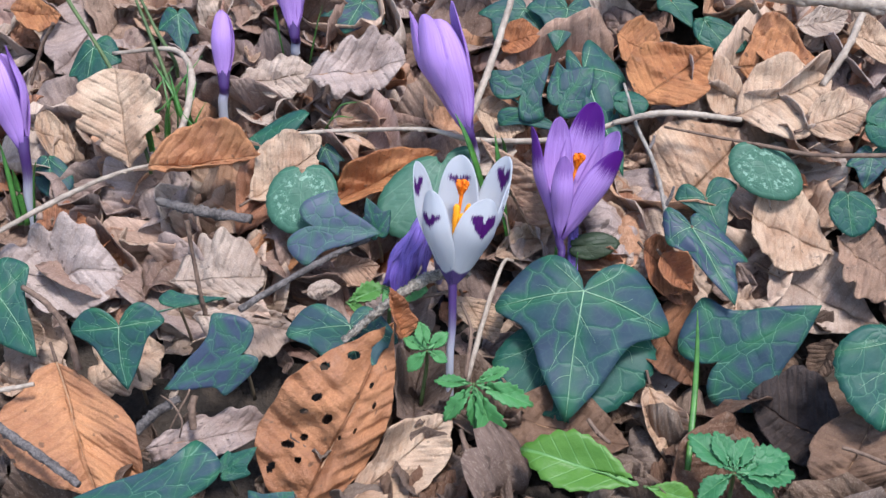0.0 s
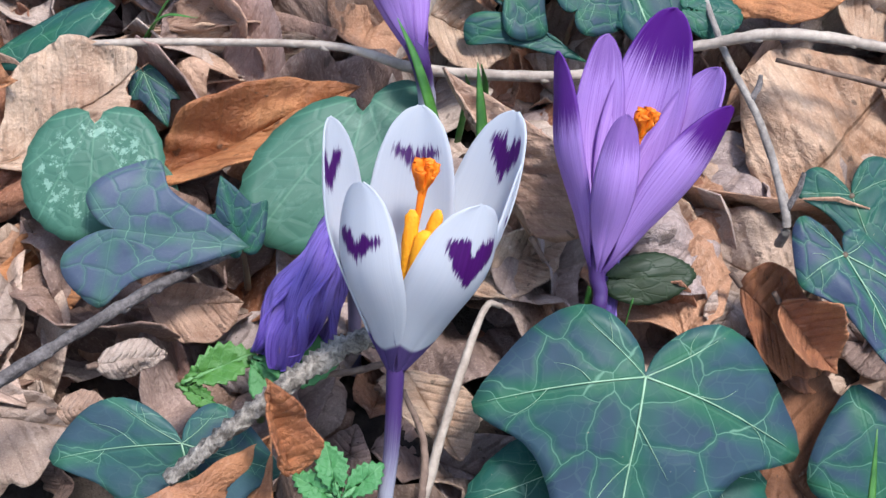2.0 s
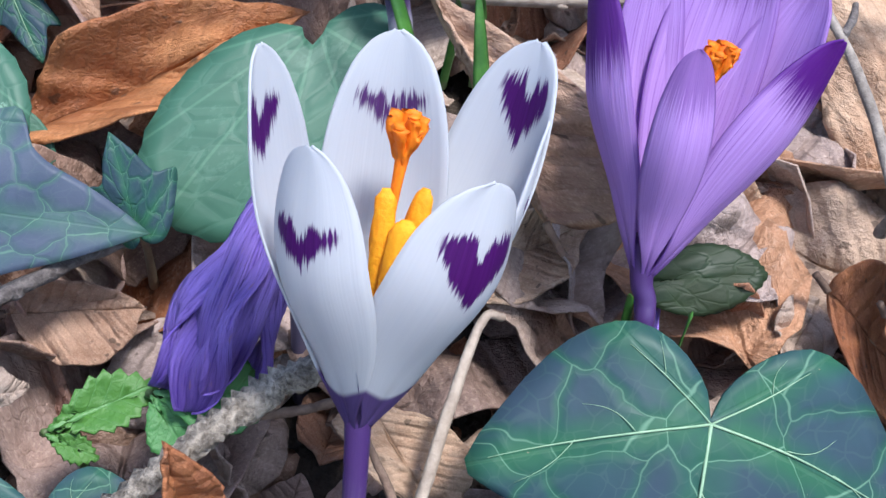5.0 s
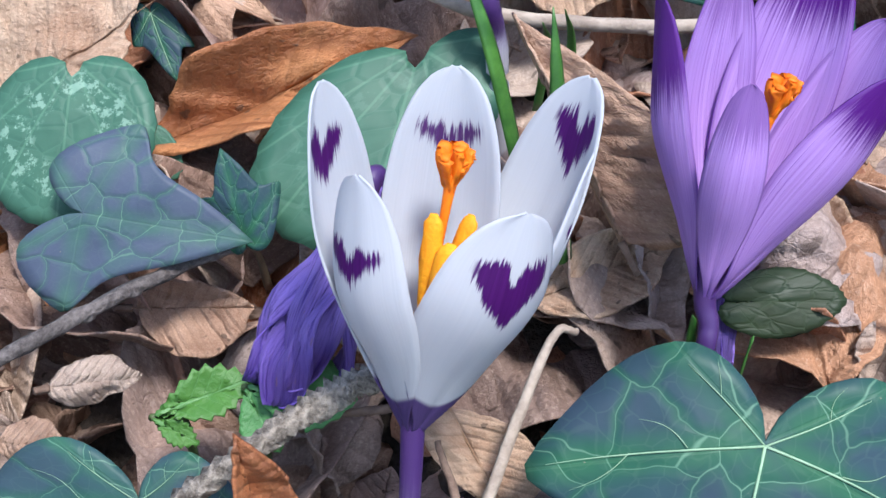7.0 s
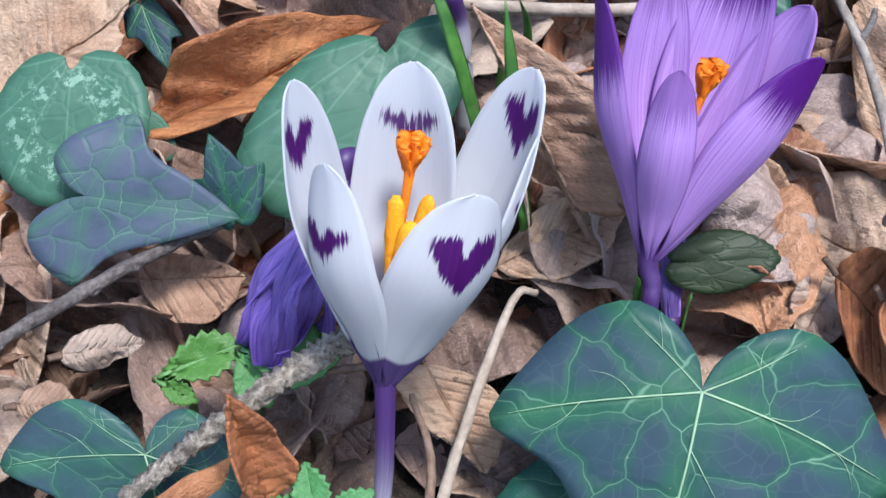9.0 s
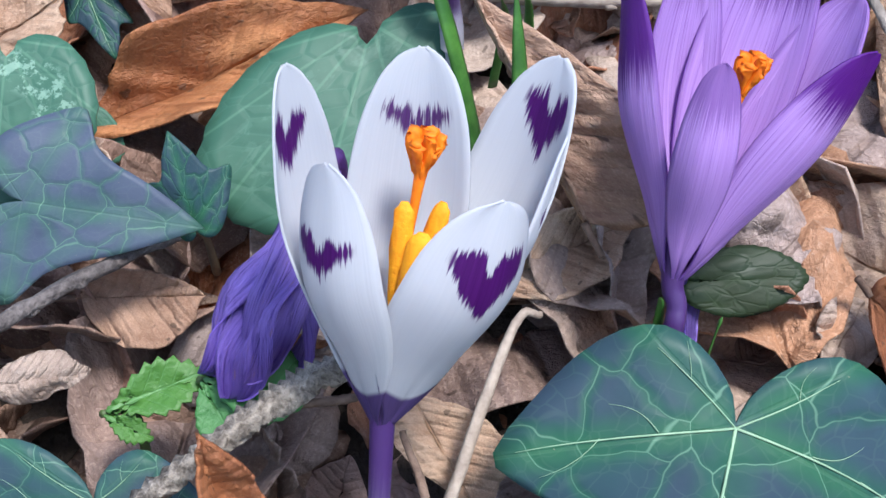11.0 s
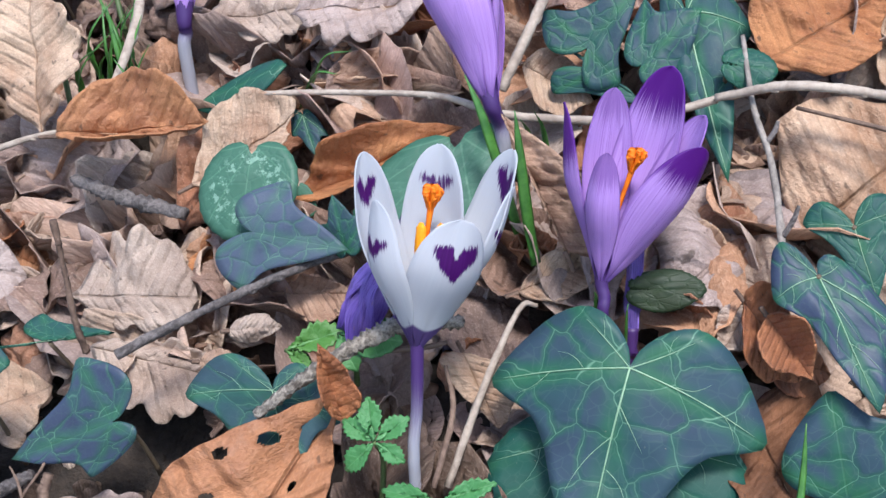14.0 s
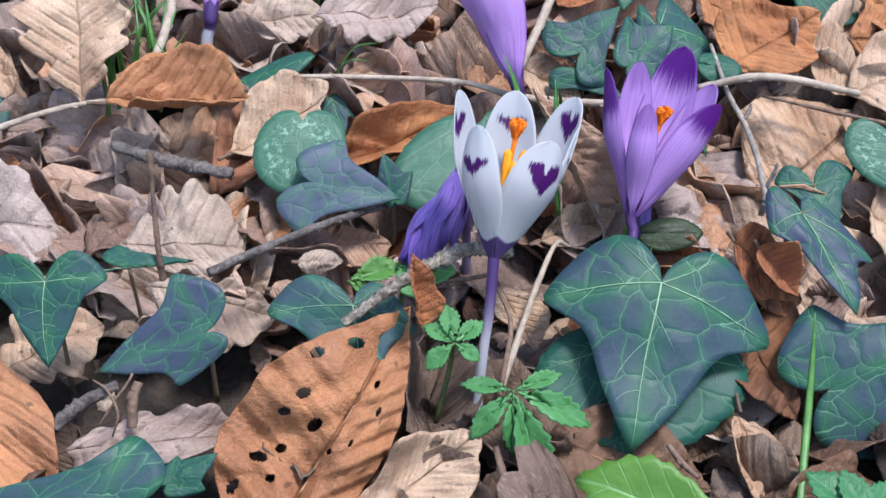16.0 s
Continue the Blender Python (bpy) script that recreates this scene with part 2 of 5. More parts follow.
def petal_material(name, white):
    k = Net(name)
    vec, s, a = k.uv()
    info = k.info()
    sep = k.t.nodes.new("ShaderNodeSeparateColor")
    k.t.links.new(info.outputs["Color"], sep.inputs[0])
    s0, amount, off = sep.outputs[0], sep.outputs[1], sep.outputs[2]
    comb = k.t.nodes.new("ShaderNodeCombineXYZ")
    k.put(comb, 2, k.m("MULTIPLY", info.outputs["Random"], 30.0))
    shift = k.t.nodes.new("ShaderNodeVectorMath")
    k.put(shift, 0, vec)
    k.put(shift, 1, comb.outputs[0])
    p = shift.outputs[0]
    ac = k.m("ADD", a, k.m("SUBTRACT", off, 0.5))
    aa = k.m("ABSOLUTE", ac)
    streak = k.m("SUBTRACT", k.noise(k.scaled(p, 1.2, 9.0, 1.0), 2.2, 4.0, 0.7), 0.5)
    line = k.noise(k.scaled(p, 1.0, 16.0, 1.0), 2.0, 2.0, 0.5)
    if white:
        low = k.m("MULTIPLY", k.m("SUBTRACT", k.m("MULTIPLY", aa, 0.20), 0.135), amount)
        low = k.m("ADD", k.m("ADD", s0, low), k.m("MULTIPLY", streak, 0.14))
        top = k.m("SUBTRACT", 0.05, k.m("MULTIPLY", k.step(aa, 0.0, 0.20, 1.0, 0.0), 0.05))
        top = k.m("ADD", k.m("ADD", s0, k.m("MULTIPLY", top, amount)), k.m("MULTIPLY", streak, -0.13))
        mask = k.m("MULTIPLY", k.step(k.m("SUBTRACT", s, low), -0.004, 0.02), k.step(k.m("SUBTRACT", top, s), -0.004, 0.012))
        mask = k.m("MULTIPLY", mask, k.step(k.m("ADD", aa, k.m("MULTIPLY", streak, 0.3)), 0.62, 0.74, 1.0, 0.0))
        mask = k.m("MULTIPLY", mask, k.step(amount, 0.0, 0.6, 0.3, 1.0))
        thin_out = k.m("SUBTRACT", 0.68, k.m("MULTIPLY", amount, 0.75))
        mask = k.m("MULTIPLY", mask, k.step(k.noise(k.scaled(p, 1.0, 14.0, 1.0), 2.6, 3.0, 0.6), thin_out, k.m("ADD", thin_out, 0.10)))
        col = k.mix(line, (0.61, 0.62, 0.66), (0.67, 0.675, 0.71))
        edge = k.step(k.m("ADD", s, k.m("MULTIPLY", k.m("ABSOLUTE", a), -0.06)), 0.175, 0.215, 1.0, 0.0)
        tube = k.mix(k.noise(p, 8.0), (0.065, 0.028, 0.15), (0.13, 0.065, 0.26))
        col = k.mix(k.m("MULTIPLY", edge, 0.95), col, tube)
        col = k.mix(mask, col, k.mix(line, (0.050, 0.001, 0.095), (0.115, 0.012, 0.19)))
        rough, thin = 0.5, 0.50
    else:
        col = k.mix(k.m("ADD", line, k.m("MULTIPLY", k.m("SUBTRACT", s, 0.5), 0.25)), (0.34, 0.155, 0.50), (0.58, 0.37, 0.76))
        thread = k.step(k.noise(k.scaled(p, 1.1, 30.0, 1.0), 1.6, 4.0, 0.65), 0.57, 0.66)
        col = k.mix(k.m("MULTIPLY", thread, 0.60), col, (0.13, 0.035, 0.32))
        tip = k.step(k.m("ADD", k.m("ADD", s, k.m("MULTIPLY", streak, 0.35)), k.m("MULTIPLY", k.m("ABSOLUTE", a), -0.04)), s0, k.m("ADD", s0, 0.12))
        col = k.mix(k.m("MULTIPLY", tip, amount), col, (0.092, 0.006, 0.20))
        col = k.mix(k.step(k.m("ABSOLUTE", a), 0.88, 1.0, 0.0, 0.45), col, (0.12, 0.03, 0.27))
        col = k.mix(k.step(s, 0.02, 0.25, 0.75, 0.0), col, (0.10, 0.04, 0.24))
        rough, thin = 0.5, 0.34
    h = k.m("ADD", line, k.m("MULTIPLY", k.noise(p, 30.0), 0.2))
    return k.finish(col, rough, h, 0.12 if white else 0.25, 0.0004, thin=thin, spec=0.3)


def wilted_material():
    """A limp crumpled petal: lilac folds, deep blue-violet hollows with shading painted in, a moist sheen."""
    k = Net("wilted_petal")
    vec, u, v = k.uv()
    comb = k.t.nodes.new("ShaderNodeCombineXYZ")
    k.put(comb, 2, k.m("MULTIPLY", k.info().outputs["Random"], 30.0))
    shift = k.t.nodes.new("ShaderNodeVectorMath")
    k.put(shift, 0, vec)
    k.put(shift, 1, comb.outputs[0])
    p = shift.outputs[0]
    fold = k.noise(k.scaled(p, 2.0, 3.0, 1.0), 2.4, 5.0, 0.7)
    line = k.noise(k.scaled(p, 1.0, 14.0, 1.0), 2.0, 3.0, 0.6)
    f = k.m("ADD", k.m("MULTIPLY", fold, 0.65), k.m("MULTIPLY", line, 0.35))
    # violet to lilac, its contrast widened to paint crumple shadows and highlights
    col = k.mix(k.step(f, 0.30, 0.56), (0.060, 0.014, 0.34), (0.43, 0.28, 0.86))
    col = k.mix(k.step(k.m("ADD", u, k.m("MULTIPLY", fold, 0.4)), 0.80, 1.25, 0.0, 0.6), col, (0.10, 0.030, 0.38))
    col = k.mix(k.step(k.noise(p, 9.0, 3.0), 0.64, 0.72, 0.0, 0.5), col, (0.45, 0.24, 0.30))
    h = k.m("ADD", k.m("MULTIPLY", fold, 1.5), line)
    return k.finish(col, 0.38, h, 0.9, 0.0012, thin=0.3, spec=0.5)


def plain_material(name, lo, hi, scale, rough, strength=0.5, dist=0.001, stretch=(1, 1, 1), thin=0.0):
    k = Net(name)
    p = k.scaled(k.coords(), *stretch)
    n = k.noise(p, scale, 5.0, 0.65)
    big = k.noise(p, scale * 0.17, 3.0)
    f = k.m("ADD", k.m("MULTIPLY", n, 0.6), k.m("MULTIPLY", big, 0.4))
    return k.finish(k.mix(k.step(f, 0.34, 0.66), lo, hi), rough, n, strength, dist, thin=thin)


IVY, CYCLAMEN = ivy_material(), cyclamen_material()
DEAD = {t: dead_leaf_material(t) for t in TONES}
LITTER, SHADED_BROWN_LITTER = dead_leaf_material("mixed", loose=True), dead_leaf_material("shaded_brown", loose=True, shade=0.78)
WHITE_PETAL, PURPLE_PETAL = petal_material("white_petal", True), petal_material("purple_petal", False)
SOIL = plain_material("dark_soil", (0.014, 0.010, 0.008), (0.055, 0.038, 0.028), 220.0, 0.9, 1.0, 0.003)
SPINY = plain_material("scaly_grey_bark", (0.06, 0.045, 0.035), (0.50, 0.43, 0.36), 850.0, 0.85, 1.0, 0.001)
BARK = plain_material("grey_bark", (0.045, 0.035, 0.033), (0.19, 0.16, 0.15), 900.0, 0.85, 0.9, 0.001, (1, 1, 1))
GREY_BARK = plain_material("grey_dry_twig", (0.13, 0.105, 0.09), (0.31, 0.265, 0.23), 500.0, 0.8, 0.8, 0.0006)
PALE_BARK = plain_material("pale_dry_stalk", (0.22, 0.165, 0.13), (0.42, 0.34, 0.275), 380.0, 0.75, 0.6, 0.0006)
BROWN_BARK = plain_material("brown_bark", (0.07, 0.038, 0.026), (0.19, 0.12, 0.085), 420.0, 0.8, 0.8, 0.0008)
BLADE = plain_material("fresh_green_blade", (0.028, 0.11, 0.018), (0.075, 0.22, 0.038), 300.0, 0.45, 0.3, 0.0004, thin=0.12)
IVY_VEIN = plain_material("pale_ivy_vein", (0.16, 0.28, 0.17), (0.28, 0.42, 0.27), 300.0, 0.5, 0.3, 0.0003)
DRY_VEIN = plain_material("dry_leaf_rib", (0.22, 0.11, 0.055), (0.40, 0.24, 0.14), 300.0, 0.6, 0.3, 0.0003)
DARK_STEM = plain_material("dark_green_stem", (0.03, 0.06, 0.015), (0.09, 0.13, 0.04), 300.0, 0.6, 0.4, 0.0004)
PETIOLE = plain_material("ivy_petiole", (0.07, 0.045, 0.035), (0.14, 0.10, 0.06), 300.0, 0.6, 0.4, 0.0004)
STYLE = plain_material("orange_style", (0.90, 0.18, 0.003), (1.0, 0.29, 0.008), 900.0, 0.6, 0.5, 0.0004, thin=0.3)
ANTHER = plain_material("yellow_anther", (0.93, 0.34, 0.005), (1.0, 0.45, 0.012), 1500.0, 0.7, 0.7, 0.0003, thin=0.2)


def tube_material():
    """A crocus tube: violet above, greyish white below."""
    k = Net("crocus_tube")
    vec, s, a = k.uv()
    f = k.m("ADD", s, k.m("MULTIPLY", k.m("SUBTRACT", k.noise(k.scaled(vec, 1, 6, 1), 6.0), 0.5), 0.25))
    sep = k.t.nodes.new("ShaderNodeSeparateColor")
    info = k.info()
    k.t.links.new(info.outputs["Color"], sep.inputs[0])
    pale = k.m("MULTIPLY", k.step(f, 0.18, 0.66, 1.0, 0.0), sep.outputs[0])
    col = k.mix(pale, (0.055, 0.020, 0.115), (0.38, 0.37, 0.41))
    return k.finish(col, 0.45, k.noise(k.scaled(vec, 1, 20, 1), 4.0), 0.2, 0.0003, thin=0.1)


def sprig_material():
    k = Net("fresh_leaflet")
    vec, u, v = k.uv()
    av = k.m("ABSOLUTE", v)
    bend = k.m("SUBTRACT", u, k.m("MULTIPLY", av, 0.9))
    saw = k.m("ABSOLUTE", k.m("SUBTRACT", k.m("FRACT", k.m("MULTIPLY", bend, 7.0)), 0.5))
    vein = k.m("MAXIMUM", k.step(av, 0.008, 0.022, 1.0, 0.0), k.m("MULTIPLY", k.step(saw, 0.02, 0.08, 1.0, 0.0), 0.5))
    sep = k.t.nodes.new("ShaderNodeSeparateColor")
    info = k.info()
    k.t.links.new(info.outputs["Color"], sep.inputs[0])
    col = k.mix(k.noise(vec, 5.0), (0.034, 0.150, 0.042), (0.070, 0.245, 0.072))
    col = k.mix(sep.outputs[0], col, k.mix(k.noise(vec, 4.0), (0.045, 0.14, 0.014), (0.095, 0.22, 0.028)))
    col = k.mix(sep.outputs[1], col, k.mix(k.noise(vec, 6.0), (0.010, 0.085, 0.036), (0.026, 0.150, 0.066)))
    col = k.mix(k.m("MULTIPLY", vein, 0.28), col, (0.20, 0.42, 0.18))
    return k.finish(col, 0.5, k.m("SUBTRACT", k.noise(vec, 14.0), k.m("MULTIPLY", vein, 0.5)), 0.5, 0.0006, thin=0.15)


TUBE, LEAFLET, WILTED = tube_material(), sprig_material(), wilted_material()

# ---- mesh helpers ----
SEED = [0]
SLOPE_X, SLOPE_Y, RISE = 0.0778, 0.4563, 0.0290


def bank(x, y):
    """Height of the litter's mean surface on the bank."""
    return RISE + SLOPE_X * 0.9 * math.tanh(x / 0.9) + SLOPE_Y * 0.7 * math.tanh(y / 0.7)


def part(name, bm, material, parent=None, label="", at=None):
    me = bpy.data.meshes.new(name)
    bm.to_mesh(me)
    bm.free()
    me.materials.append(material)
    me.shade_smooth()
    ob = new(name, me)
    if at is not None:
        ob.location = at
    if parent is not None:
        ob.parent = parent
    if label:
        ob["label"] = label
    return ob


def base(name, at, label, category, group=""):
    ob = new(name)
    ob.empty_display_size = 0.01
    ob.location = at
    return tagged(ob, label, category, group)


def spline(pts, n):
    """n + 1 points on a smooth curve through pts."""
    pts = [Vector(p) for p in pts]
    ext = [2 * pts[0] - pts[1], *pts, 2 * pts[-1] - pts[-2]]
    out = []
    for i in range(n + 1):
        x = i / n * (len(pts) - 1)
        j = min(int(x), len(pts) - 2)
        t = x - j
        a, b, c, d = ext[j:j + 4]
        out.append(0.5 * (2 * b + (c - a) * t + (2 * a - 5 * b + 4 * c - d) * t * t + (3 * b - a - 3 * c + d) * t ** 3))
    return out


def tube(pts, radii, sides=8, steps=24, rough=0.0, seed=0.0, flat=1.0, bm=None, scales=0.0):
    """A round rod along pts; rough and scales make it knobbly, flat squashes it."""
    bm = bm or bmesh.new()
    uvl = bm.loops.layers.uv.get("UVMap") or bm.loops.layers.uv.new("UVMap")
    line = spline(pts, steps)
    rad = [r.x for r in spline([(r, 0, 0) for r in radii], steps)]
    up = Vector((0, 0, 1))
    rings = []
    for i, p in enumerate(line):
        tan = (line[min(i + 1, steps)] - line[max(i - 1, 0)]).normalized()
        sx = tan.cross(up)
        if sx.length < 0.05:
            sx = tan.cross(Vector((0, 1, 0)))
        sx.normalize()
        sy = sx.cross(tan)
        ring = []
        for j in range(sides):
            a = 2 * math.pi * j / sides
            r = rad[i] * (1 + rough * noise.noise(Vector((i * 0.7, math.cos(a) * 1.3, math.sin(a) * 1.3 + seed))))
            if scales:
                r *= 1 + scales * (0.5 if (i + j) % 2 else -0.5) * (1 if i % 2 else 0.4)
            ring.append(bm.verts.new(p + sx * math.cos(a) * r + sy * math.sin(a) * r * flat))
        rings.append(ring)
    for i in range(steps):
        for j in range(sides):
            q = (j + 1) % sides
            f = bm.faces.new((rings[i][j], rings[i][q], rings[i + 1][q], rings[i + 1][j]))
            for lp, (s, t) in zip(f.loops, ((i, j), (i, j + 1), (i + 1, j + 1), (i + 1, j))):
                lp[uvl].uv = (s / steps, t / sides)
    bm.faces.new(rings[0][::-1])
    bm.faces.new(rings[-1])
    return bm


IVY_EDGE = [(0, 0), (-0.10, 0.035), (-0.21, 0.14), (-0.255, 0.27), (-0.19, 0.41), (-0.04, 0.535), (0.16, 0.64), (0.235, 0.56), (0.30, 0.42), (0.42, 0.325), (0.62, 0.235), (0.83, 0.115), (1, 0)]
BROAD_EDGE = [(0, 0), (-0.08, 0.05), (-0.15, 0.2), (-0.13, 0.4), (0, 0.55), (0.15, 0.62), (0.35, 0.6), (0.55, 0.5), (0.75, 0.34), (0.9, 0.17), (1, 0)]
ROUND_EDGE = [(0.10, 0), (-0.02, 0.09), (-0.03, 0.25), (0.08, 0.39), (0.25, 0.475), (0.45, 0.5), (0.65, 0.455), (0.82, 0.34), (0.95, 0.17), (1, 0)]
BEECH_EDGE = [(0, 0), (0.05, 0.11), (0.17, 0.245), (0.34, 0.345), (0.5, 0.36), (0.66, 0.32), (0.81, 0.21), (0.93, 0.085), (1, 0)]
OAK_EDGE = [(0, 0), (0.06, 0.05), (0.12, 0.14), (0.18, 0.22), (0.24, 0.235), (0.27, 0.21), (0.31, 0.24), (0.36, 0.33), (0.42, 0.39), (0.47, 0.385), (0.50, 0.34), (0.54, 0.33), (0.58, 0.38), (0.64, 0.43), (0.69, 0.42), (0.72, 0.37), (0.76, 0.34), (0.81, 0.35), (0.87, 0.31), (0.91, 0.22), (0.96, 0.14), (1, 0)]
LANCE_EDGE = [(0, 0), (0.2, 0.14), (0.5, 0.2), (0.8, 0.11), (1, 0)]


def rim(edge, per, teeth=0.0, ragged=0.0):
    """The closed outline of a leaf from half of it, with optional teeth and torn edges."""
    half = spline([(u, v, 0) for u, v in edge], per)
    pts = []
    if ragged:
        SEED[0] += 1
        z = SEED[0] * 1.7
        whole = [(p.x, p.y) for p in half] + [(p.x, -p.y) for p in half[-2:0:-1]]
        for u, v in whole:
            g = ragged * (noise.noise(Vector((u * 5, v * 5, z))) + 0.5 * noise.noise(Vector((u * 16, v * 16, z))))
            f = 1 + g - 1.6 * ragged * max(0.0, noise.noise(Vector((u * 2.5, v * 2.5, z + 9))) - 0.25) * 4
            pts.append((0.5 + (u - 0.5) * f, v * f))
        return pts
    for i, p in enumerate(half):
        g = teeth * (0.5 if i % 2 else -0.5) if 0 < i < per else 0.0
        pts.append((p.x + g * 0.4, max(p.y + g, 0.0)))
    return pts + [(u, -v) for u, v in pts[-2:0:-1]]


def leaf_bm(J, U, VL, VR, edge, shape, per=24, rings=7, teeth=0.0, mid=(0.32, 0.0), bm=None, holes=(), local=True, ragged=0.0):
    """A leaf sheet: its outline is carried from leaf coordinates to space by U and V; shape(u, v) lifts it off its plane."""
    bm = bm or bmesh.new()
    uvl = bm.loops.layers.uv.get("UVMap") or bm.loops.layers.uv.new("UVMap")
    U, VL, VR = Vector(U), Vector(VL), Vector(VR)
    N = U.cross(VL + VR).normalized()
    if N.dot(Vector((0, -0.6, 0.8))) < 0:
        N = -N
    size = U.length
    org = Vector((0, 0, 0)) if local else Vector(J)
    outline = rim(edge, per, teeth, ragged)

    def at(u, v):
        return org + u * U + v * (VL if v > 0 else VR) + N * (shape(u, v) * size)

    n = len(outline)
    grid, flat = [], []
    for k in range(1, rings + 1):
        f = (k / rings) ** 0.85
        row = [(mid[0] + (u - mid[0]) * f, mid[1] + (v - mid[1]) * f) for u, v in outline]
        flat.append(row)
        grid.append([bm.verts.new(at(*q)) for q in row])
    centre = bm.verts.new(at(*mid))

    def face(verts, uvs):
        cu, cv = sum(q[0] for q in uvs) / len(uvs), sum(q[1] for q in uvs) / len(uvs)
        for hu, hv, hr, hs in holes:
            if ((cu - hu) / hr) ** 2 + ((cv - hv) / (hr * hs)) ** 2 < 1:
                return
        fc = bm.faces.new(verts)
        for lp, q in zip(fc.loops, uvs):
            lp[uvl].uv = q

    for i in range(n):
        j = (i + 1) % n
        face((centre, grid[0][i], grid[0][j]), (mid, flat[0][i], flat[0][j]))
        for k in range(rings - 1):
            face((grid[k][i], grid[k + 1][i], grid[k + 1][j], grid[k][j]), (flat[k][i], flat[k + 1][i], flat[k + 1][j], flat[k][j]))
    return bm, N, at


def vein(ob, at, a, b, r, material, N, bend=0.0, name="vein"):
    """A raised vein that follows the leaf's surface from a to b in leaf coordinates."""
    pts = []
    for i in range(9):
        t = i / 8
        q = (a[0] + (b[0] - a[0]) * t - bend * math.sin(math.pi * t) * (b[1] - a[1]), a[1] + (b[1] - a[1]) * t + bend * math.sin(math.pi * t) * (b[0] - a[0]))
        pts.append(at(*q) + N * (r * 0.1 + 0.0001))
    return part(name, tube(pts, [r, r * 0.7, r * 0.25], 5, 12), material, ob)


def thicken(ob, amount):
    mod = ob.modifiers.new("thickness", "SOLIDIFY")
    mod.thickness, mod.offset = amount, -1.0


def wavy(amount, scale, lift):
    """A lift function with its own waves."""
    SEED[0] += 1
    s = SEED[0] * 7.3
    return lambda u, v: lift(u, v) + amount * noise.noise(Vector((u * scale, v * scale, s))) + amount * 0.35 * noise.noise(Vector((u * scale * 3, v * scale * 3, s)))


# ---- kinds of things ----
def inside(poly, u, v):
    """Whether a point lies within a leaf's outline."""
    hit = False
    for (a, b), (c, d) in zip(poly, poly[1:] + poly[:1]):
        if (b > v) != (d > v) and u < a + (v - b) / (d - b) * (c - a):
            hit = not hit
    return hit


def ivy_leaf(label, J, U, VL, VR, hue=0.3, cup=0.1, broad=False, olive=0.0, bloom=0.0):
    lift = wavy(0.035, 3.0, lambda u, v: -cup * (v * v * 1.6 + max(0.0, u - 0.3) ** 2 * 0.5) + 0.012 * min(1.0, abs(v) * 5))
    bm, N, at = leaf_bm(J, U, VL, VR, BROAD_EDGE if broad else IVY_EDGE, lift, per=30, teeth=0.018 if broad else 0.0)
    bmesh.ops.remove_doubles(bm, verts=bm.verts, dist=1e-6)
    ob = tagged(part("ivy_leaf", bm, IVY, at=J), label, "leaf", "ivy leaves")
    thicken(ob, 0.0004)
    ob.color = (hue, olive, bloom, 1)
    j = Vector(J)
    foot = Vector((j.x + N.x * -0.012, j.y + 0.010, 0))
    foot.z = min(bank(foot.x, foot.y) - 0.014, j.z - 0.006)
    d = foot - j
    stalk = tube([(0, 0, -0.0003), d * 0.35 - N * 0.003, d], [0.0005, 0.0005, 0.0007], 6, 10)
    part("leaf_stalk", stalk, PETIOLE, ob, "thin brownish leaf stalk")
    r = 0.0054 * Vector(U).length
    poly = rim(BROAD_EDGE if broad else IVY_EDGE, 30, 0.018 if broad else 0.0)
    near = Vector(U).length > 0.019 and j.y < 0.04
    for n, (e, w) in enumerate((((0.95, 0), 1.0), ((0.15, 0.58), 0.8), ((0.15, -0.58), 0.8), ((-0.19, 0.25), 0.6), ((-0.19, -0.25), 0.6))):
        bend = 0.035 * math.sin(j.x * 900 + n * 2.1)
        vein(ob, at, (0.01, 0), e, r * w, IVY_VEIN, N, bend=bend)
        if not near:
            continue
        size, ang = math.hypot(*e), math.atan2(e[1], e[0])
        for q, t in enumerate((0.20, 0.36, 0.52, 0.68) if n == 0 else (0.36, 0.62) if n < 3 else (0.6,)):
            o = math.sin(math.pi * t) * bend
            root = (e[0] * t - o * e[1], e[1] * t + o * e[0])
            turn = ang + (1 if (q + n) % 2 else -1) * (0.75 + 0.25 * math.sin(q * 5 + j.x * 700))
            reach = (0.46 - 0.30 * t) * (1.0 if n == 0 else 0.75) * (0.85 + 0.3 * math.sin(q * 3.3 + j.y * 500))
            while reach > 0.05 and not inside(poly, root[0] + math.cos(turn) * reach * 1.12, root[1] + math.sin(turn) * reach * 1.12):
                reach *= 0.85
            tip = (root[0] + math.cos(turn) * reach, root[1] + math.sin(turn) * reach)
            vein(ob, at, root, tip, r * w * 0.38, IVY_VEIN, N, bend=0.16 * math.sin(q * 2.7 + n), name="side_vein")
    return ob


